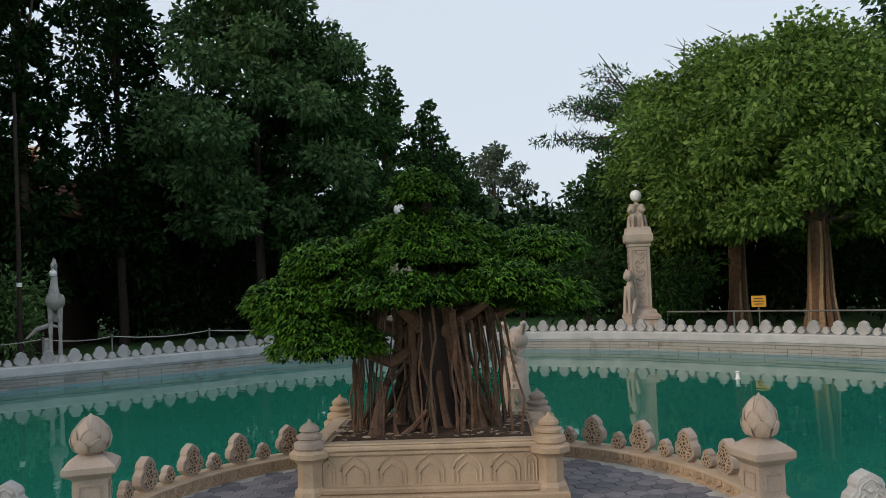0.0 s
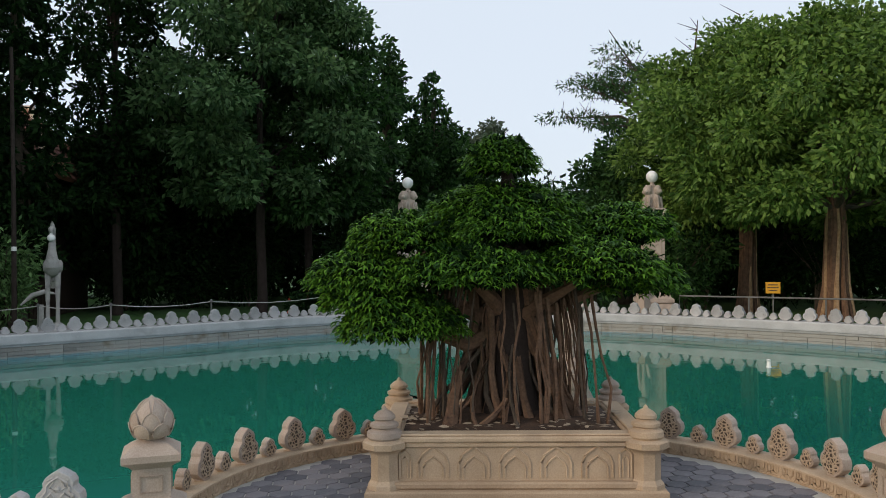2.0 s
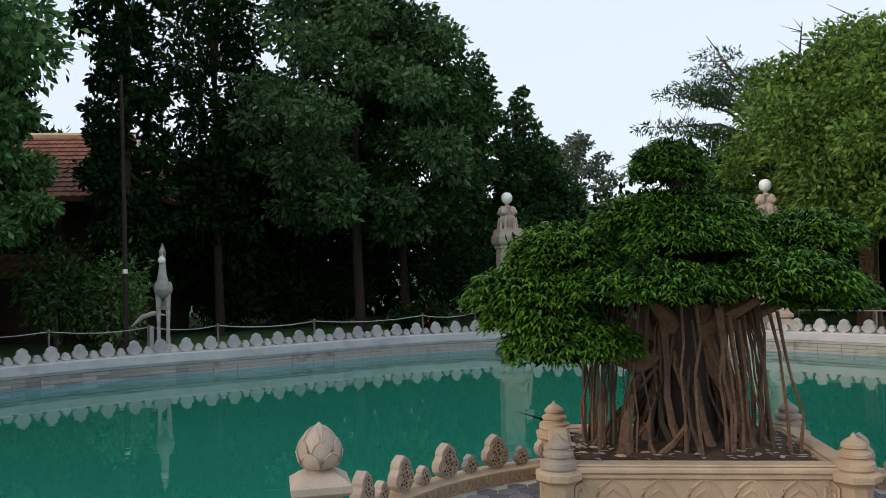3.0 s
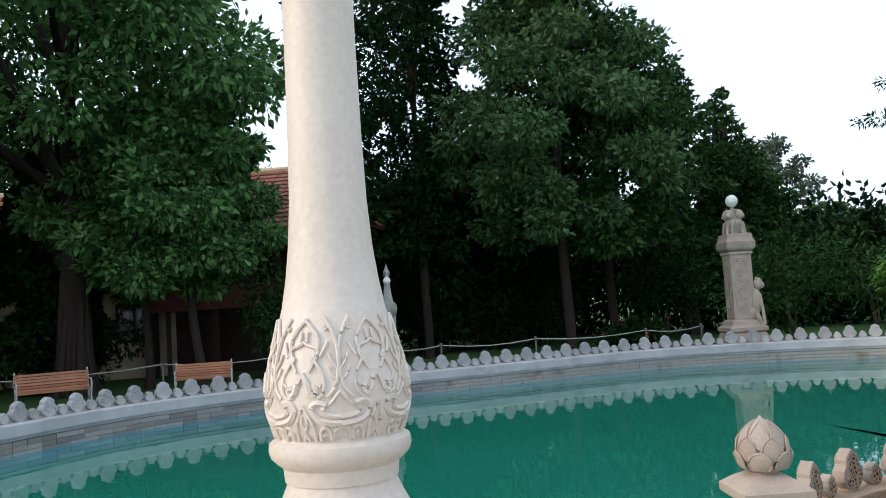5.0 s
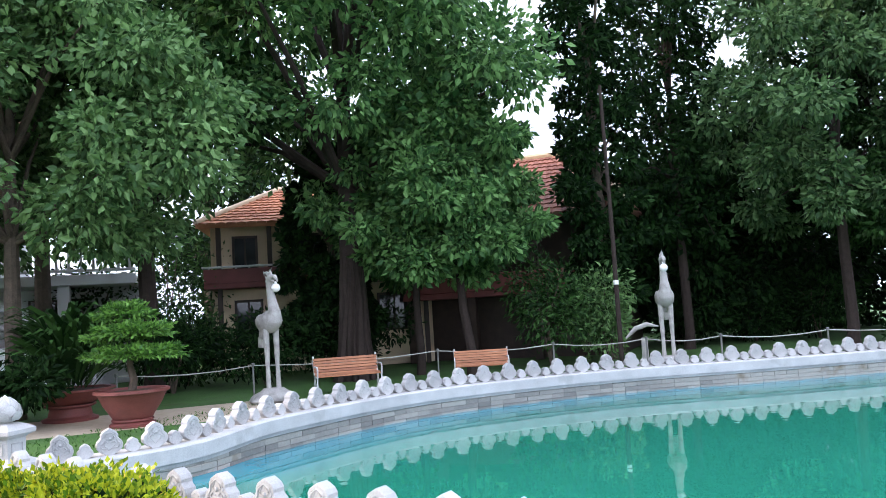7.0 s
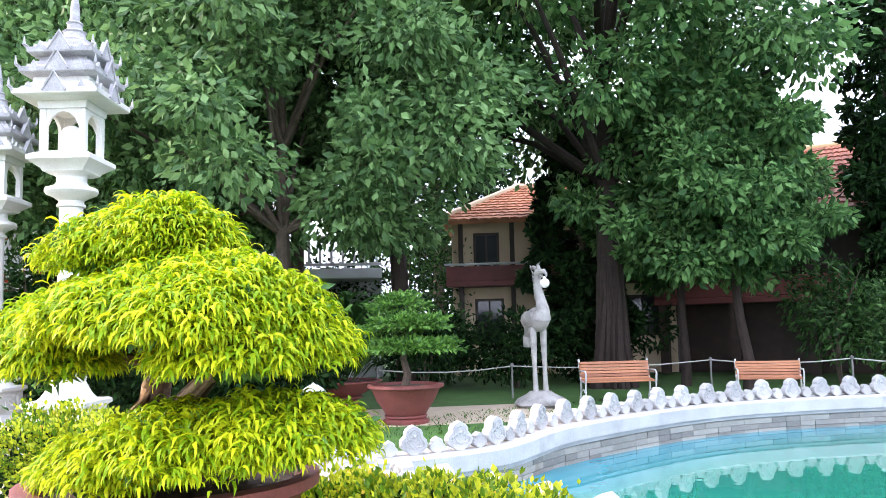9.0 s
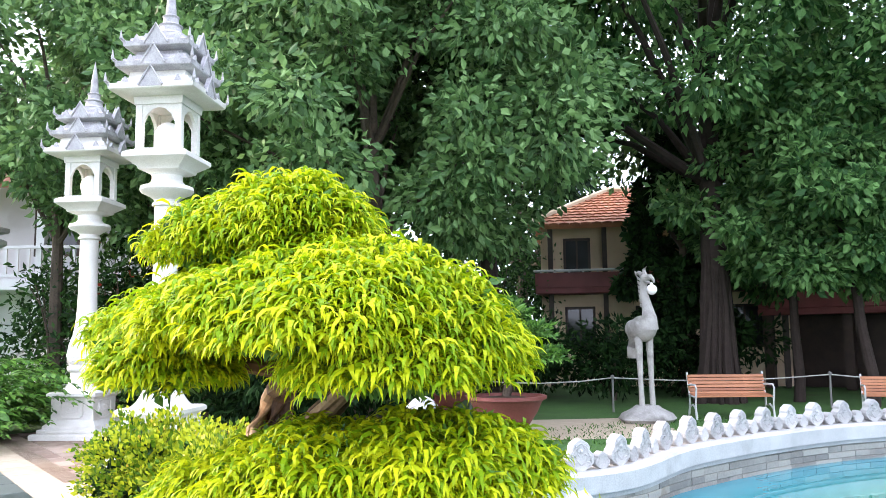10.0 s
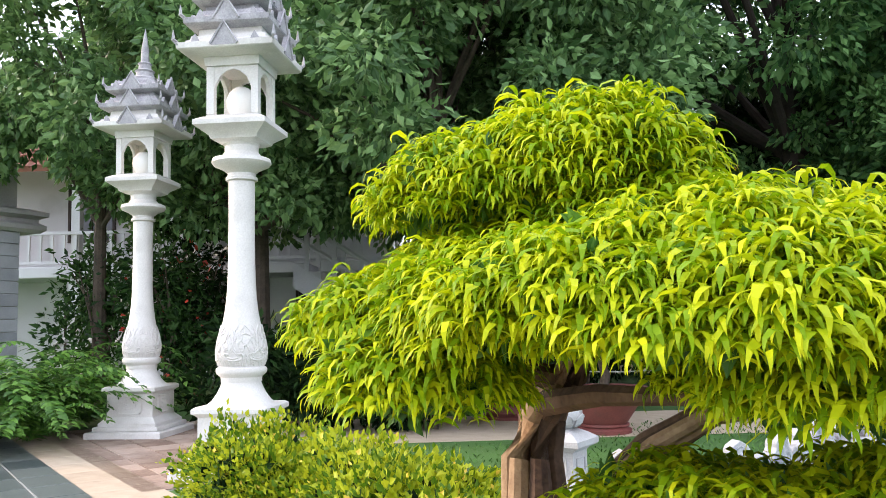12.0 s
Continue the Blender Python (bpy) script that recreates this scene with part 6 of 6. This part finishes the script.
def gallery_house():
    """The long white building with an upper gallery and a double stair."""
    ob = thing("gallery_house", (-22.6, 13.2, 0), "long white two-storey building with a gallery and red roof", "house", rot=43)
    I = Matrix.Identity(4)
    part("wall", Geo().box((13, 5, 6.4), (-3.5, 4.5, 0)).box((3.6, 5, 2.8), (4.8, 4.5, 0)), WHITEWALL, ob)
    part("gallery_floor", Geo().box((16.6, 2.2, 0.28), (-1.7, 1.1, 2.75), c=0.02), WHITEWALL, ob)
    for i in range(7):
        g = Geo().box((0.3, 0.3, 2.75), (-9.6 + i * 2.4, 0.3, 0), c=0.03)
        if i < 6:
            g.box((0.22, 0.22, 2.5), (-9.6 + i * 2.4, 0.3, 3.03), c=0.02)
        part("column", g, WHITEWALL, ob)
    rail2 = part("gallery_rail", Geo().box((16.6, 0.09, 0.08), (-1.7, 0.12, 3.85), c=0.01).box((16.6, 0.09, 0.08), (-1.7, 0.12, 3.1), c=0.01), WHITEWALL, ob)
    bal = Geo().box((0.07, 0.05, 0.72), c=0.01).mesh("baluster", WHITEWALL)
    for i in range(55):
        part("baluster", bal, None, rail2, m=pose(-9.9 + i * 0.303, 0.12, 3.15))
    for i in range(5):
        if i < 4:
            window(ob, (-8.4 + i * 3.2, 3.9), 1.2, 1.5, pose(0, 2.0, 0))
        window(ob, (-8.4 + i * 3.2, 0.4), 1.3, 2.0, pose(0, 2.0, 0))
    tiled_roof(ob, ((-10.6, -0.4, 5.5), (3.4, -0.4, 5.5), (3.4, 4.5, 8.4), (-10.6, 4.5, 8.4)), REDROOF, 14, 40)
    tiled_roof(ob, ((3.4, 9.0, 5.5), (-10.6, 9.0, 5.5), (-10.6, 4.5, 8.4), (3.4, 4.5, 8.4)), REDROOF, 6, 30)
    return ob


gallery_house()


def stair(at, rot, flip, label):
    ob = thing("garden_stair", (*at, 0), label, "stairs", "white stairs of the gallery", rot=rot)
    n = 15
    step = Geo().box((0.30, 1.3, 0.18), c=0.012).mesh("step", WHITEWALL)
    for i in range(n):
        part("step", step, None, ob, m=pose(flip * (i + 0.5) * 0.28, 0, i * 0.18))
    g = Geo().add([(0, -0.66, 0.0), (flip * n * 0.28, -0.66, n * 0.18 + 0.02), (flip * n * 0.28, -0.66, n * 0.18 - 0.5), (flip * 0.8, -0.66, 0.0), (0, 0.66, 0.0), (flip * n * 0.28, 0.66, n * 0.18 + 0.02), (flip * n * 0.28, 0.66, n * 0.18 - 0.5), (flip * 0.8, 0.66, 0.0)], [(0, 1, 2, 3), (4, 7, 6, 5), (3, 2, 6, 7), (0, 4, 5, 1)])
    part("stringer", g, WHITEWALL, ob)
    for s in (-0.62, 0.62):
        rl = part("handrail", Geo().tube([(0, s, 0.95), (flip * n * 0.28, s, n * 0.18 + 0.95)], 0.055, 6).tube([(0, s, 0.55), (flip * n * 0.28, s, n * 0.18 + 0.55)], 0.035, 6), WHITEWALL, ob)
        for i in range(0, n + 1, 2):
            part("rail_post", Geo().box((0.09, 0.09, 1.0), (flip * i * 0.28, s, i * 0.18), c=0.01), WHITEWALL, rl)
    return ob


stair((-23.2, 8.6), 43, 1, "white concrete stair with open rails up to the gallery")
stair((-16.2, 14.9), 43, -1, "white concrete stair with open rails up to the gallery")


def gate_pillar():
    ob = thing("gate_pillar", (-22.1, 6.35, 0), "broad grey stone-block gate pillar with white carved cap", "gate", rot=-18 + 36)
    part("core", Geo().box((1.72, 1.12, 3.3), (0, 0, 0)), MORTAR, ob)
    rng = random.Random(3)
    for r in range(14):
        z = 0.02 + r * 0.235
        x = -0.9
        while x < 0.89:
            w = min(rng.uniform(0.35, 0.6), 0.9 - x)
            if 0.9 - x - w < 0.15:
                w = 0.9 - x
            part("stone_block", Geo().box((w - 0.012, 0.06, 0.225), (x + w / 2, -0.58, z), c=0.008), GREYBLOCK, ob)
            x += w
        part("stone_block", Geo().box((0.06, 1.15, 0.225), (0.89, 0, z), c=0.008), GREYBLOCK, ob)
    part("cap", Geo().square([(0.98, 3.3), (1.05, 3.36), (1.05, 3.44), (0.95, 3.5), (0.95, 3.56), (1.08, 3.62), (1.08, 3.70), (0.90, 3.76)]), WHITE, ob)
    part("attic", Geo().box((1.7, 1.1, 1.7), (0, 0, 3.76), c=0.02), WHITE, ob)
    part("carved_panel", Geo().tube([(-0.6, -0.56, 4.1), (0.6, -0.56, 4.1), (0.6, -0.56, 5.1), (-0.6, -0.56, 5.1), (-0.6, -0.56, 4.1)], 0.04, 6).tube([(-0.3, -0.56, 4.4), (0.2, -0.56, 4.3), (0.4, -0.56, 4.6), (0.1, -0.56, 4.85), (-0.2, -0.56, 4.7), (0.05, -0.56, 4.55)], 0.05, 6), WHITE, ob)
    part("top_cap", Geo().square([(0.9, 5.46), (1.1, 5.55), (1.1, 5.65), (0.8, 5.8)]), WHITE, ob)
    return ob


gate_pillar()


# ---- paving, cladding and tiles: the small pieces ----
pave = part("pavement", Geo().box((9, 3.4, 0.02), (-13.4, 3.9, -0.012), -10), JOINT)
tagged(pave, "dark slate paving with pale joints by the lamp columns", "paving", kind="structure")
tile = Geo().box((0.585, 0.385, 0.014), c=0.003).mesh("tile", SLATE)
strip = Geo().box((0.60, 0.60, 0.014), c=0.003).mesh("tile", BEIGE)
R14 = Matrix.Rotation(radians(-10), 4, "Z")
for i in range(15):
    for j in range(8):
        x, y = -4.3 + i * 0.6, -1.65 + j * 0.4
        if y + 0.2 < 1.1:
            part("tile", tile, None, pave, m=Matrix.Translation((-13.4, 3.9, 0.004)) @ R14 @ Matrix.Translation((x, y + 0.2, 0)))
for i in range(15):
    part("tile", strip, None, pave, m=Matrix.Translation((-13.4, 3.9, 0.004)) @ R14 @ Matrix.Translation((-4.3 + i * 0.61, 1.43, 0)))
terrace = part("brick_terrace", Geo().box((5.2, 2.3, 0.02), (-14.4, 6.75, -0.012), -10), JOINT)
tagged(terrace, "red-brown paving round the lamp columns", "paving", kind="structure")
slab = Geo().box((0.385, 0.385, 0.014), c=0.003).mesh("tile", BRICKPAVE)
for i in range(13):
    for j in range(5):
        part("tile", slab, None, terrace, m=Matrix.Translation((-14.4, 6.75, 0.004)) @ R14 @ Matrix.Translation((-2.4 + i * 0.4, -0.92 + j * 0.4, 0)))
walkway = part("walkway", Geo().box((17, 4.6, 0.02), (-1.2, 1.0, -0.014), 4), BEIGE)
tagged(walkway, "beige paved walk beside the pond", "paving", kind="structure")
backpath = part("back_path", Geo().box((8, 2.6, 0.016), (-12.6, 10.4, -0.010), 48), BEIGE)
tagged(backpath, "beige paved path under the potted trees", "paving", kind="structure")

hexg = Geo().lathe([(0.088, 0), (0.088, 0.008), (0.082, 0.012)], n=6, flat=30).mesh("tile", HEX)
count = 0
far = Geo()
for j in range(30):
    for i in range(32):
        x = BAY[0] - 2.5 + i * 0.163 + (j % 2) * 0.0815
        y = BAY[1] - 1.3 + j * 0.141
        inside = math.hypot(x - BAY[0], y - BAY[1]) < BAY[2] - 0.2
        if not inside or y < FIN_R[1] + (FIN_L[1] - FIN_R[1]) * (FIN_R[0] - x) / 4.5 - 0.2:
            continue
        lx, ly = x - PL_AT[0], y - PL_AT[1]
        if abs(lx) < 0.95 and abs(ly) < 0.66:
            continue
        count += 1
        if count <= 300:
            part("tile", hexg, None, bay_floor, m=Matrix.Translation((x, y, BAY_Z - 0.002)))
        else:
            far.lathe([(0.088, 0), (0.088, 0.008), (0.082, 0.012)], (x, y, BAY_Z - 0.002), 6, flat=30)
if far.v:
    tagged(part("tiles", far, HEX, bay_floor, smooth=0), kind="stuff")

rng = random.Random(9)
near_n, rest = 0, Geo()
for row in range(5):
    i = 0
    z = 0.07 - (row + 1) * 0.075
    while i < len(RIMLINE) - 3:
        k = rng.choice((1, 1, 2, 2))
        p, q = RIMLINE[i], RIMLINE[min(i + k, len(RIMLINE) - 1)]
        i += k
        d = q - p
        if d.length < 0.1:
            continue
        m = Matrix.Translation((p + q) / 2 + Vector((0, 0, z))) @ Matrix.Rotation(math.atan2(d.y, d.x), 4, "Z")
        geo = Geo().box((d.length - 0.008, rng.uniform(0.026, 0.044), 0.071), c=0.006)
        if -8.5 < p.x < -3.0 and p.y > 9.0 and near_n < 300:
            near_n += 1
            part("stone", geo, CLADDING, pond_wall, m=m)
        else:
            rest.add(geo.v, geo.f, m)
tagged(part("stones", rest, CLADDING, pond_wall, smooth=0), kind="stuff")

# grass blades on the lawn nearest the pond
rngn = np.random.default_rng(77)
k = 26000
gx, gy = rngn.uniform(-15, 2, k), rngn.uniform(7.5, 22.5, k)
rim_xy = np.array([(p.x, p.y) for p in offset_line(RIMLINE, 0.5)])
keep = np.array([(((rim_xy - (x, y)) ** 2).sum(1).min() < 9.5) for x, y in zip(gx, gy)])
cx_, cy_ = np.array([p.x for p in LOOP]), np.array([p.y for p in LOOP])
cross = np.zeros(k, bool)
jx, jy = np.roll(cx_, -1), np.roll(cy_, -1)
for x1, y1, x2, y2 in zip(cx_, cy_, jx, jy):
    hit_ = ((y1 > gy) != (y2 > gy)) & (gx < (x2 - x1) * (gy - y1) / (y2 - y1 + 1e-12) + x1)
    cross ^= hit_
dist = np.array([((rim_xy - (x, y)) ** 2).sum(1).min() for x, y in zip(gx, gy)])
keep &= ~cross & (dist > 0.06)
gx, gy = gx[keep], gy[keep]
ang = rngn.uniform(0, 6.28, len(gx))
lawn = part("lawn_grass", leaf_mesh("lawn_grass", BLADE, np.stack([gx, gy, 0 * gx - 0.005], 1), np.stack([np.cos(ang), np.sin(ang), 0 * ang], 1) * 0.5, 0.10, 0.16, 0.9, 0.5, seed=78), None)
tagged(lawn, "short green grass blades on the lawn", "grass", kind="stuff")
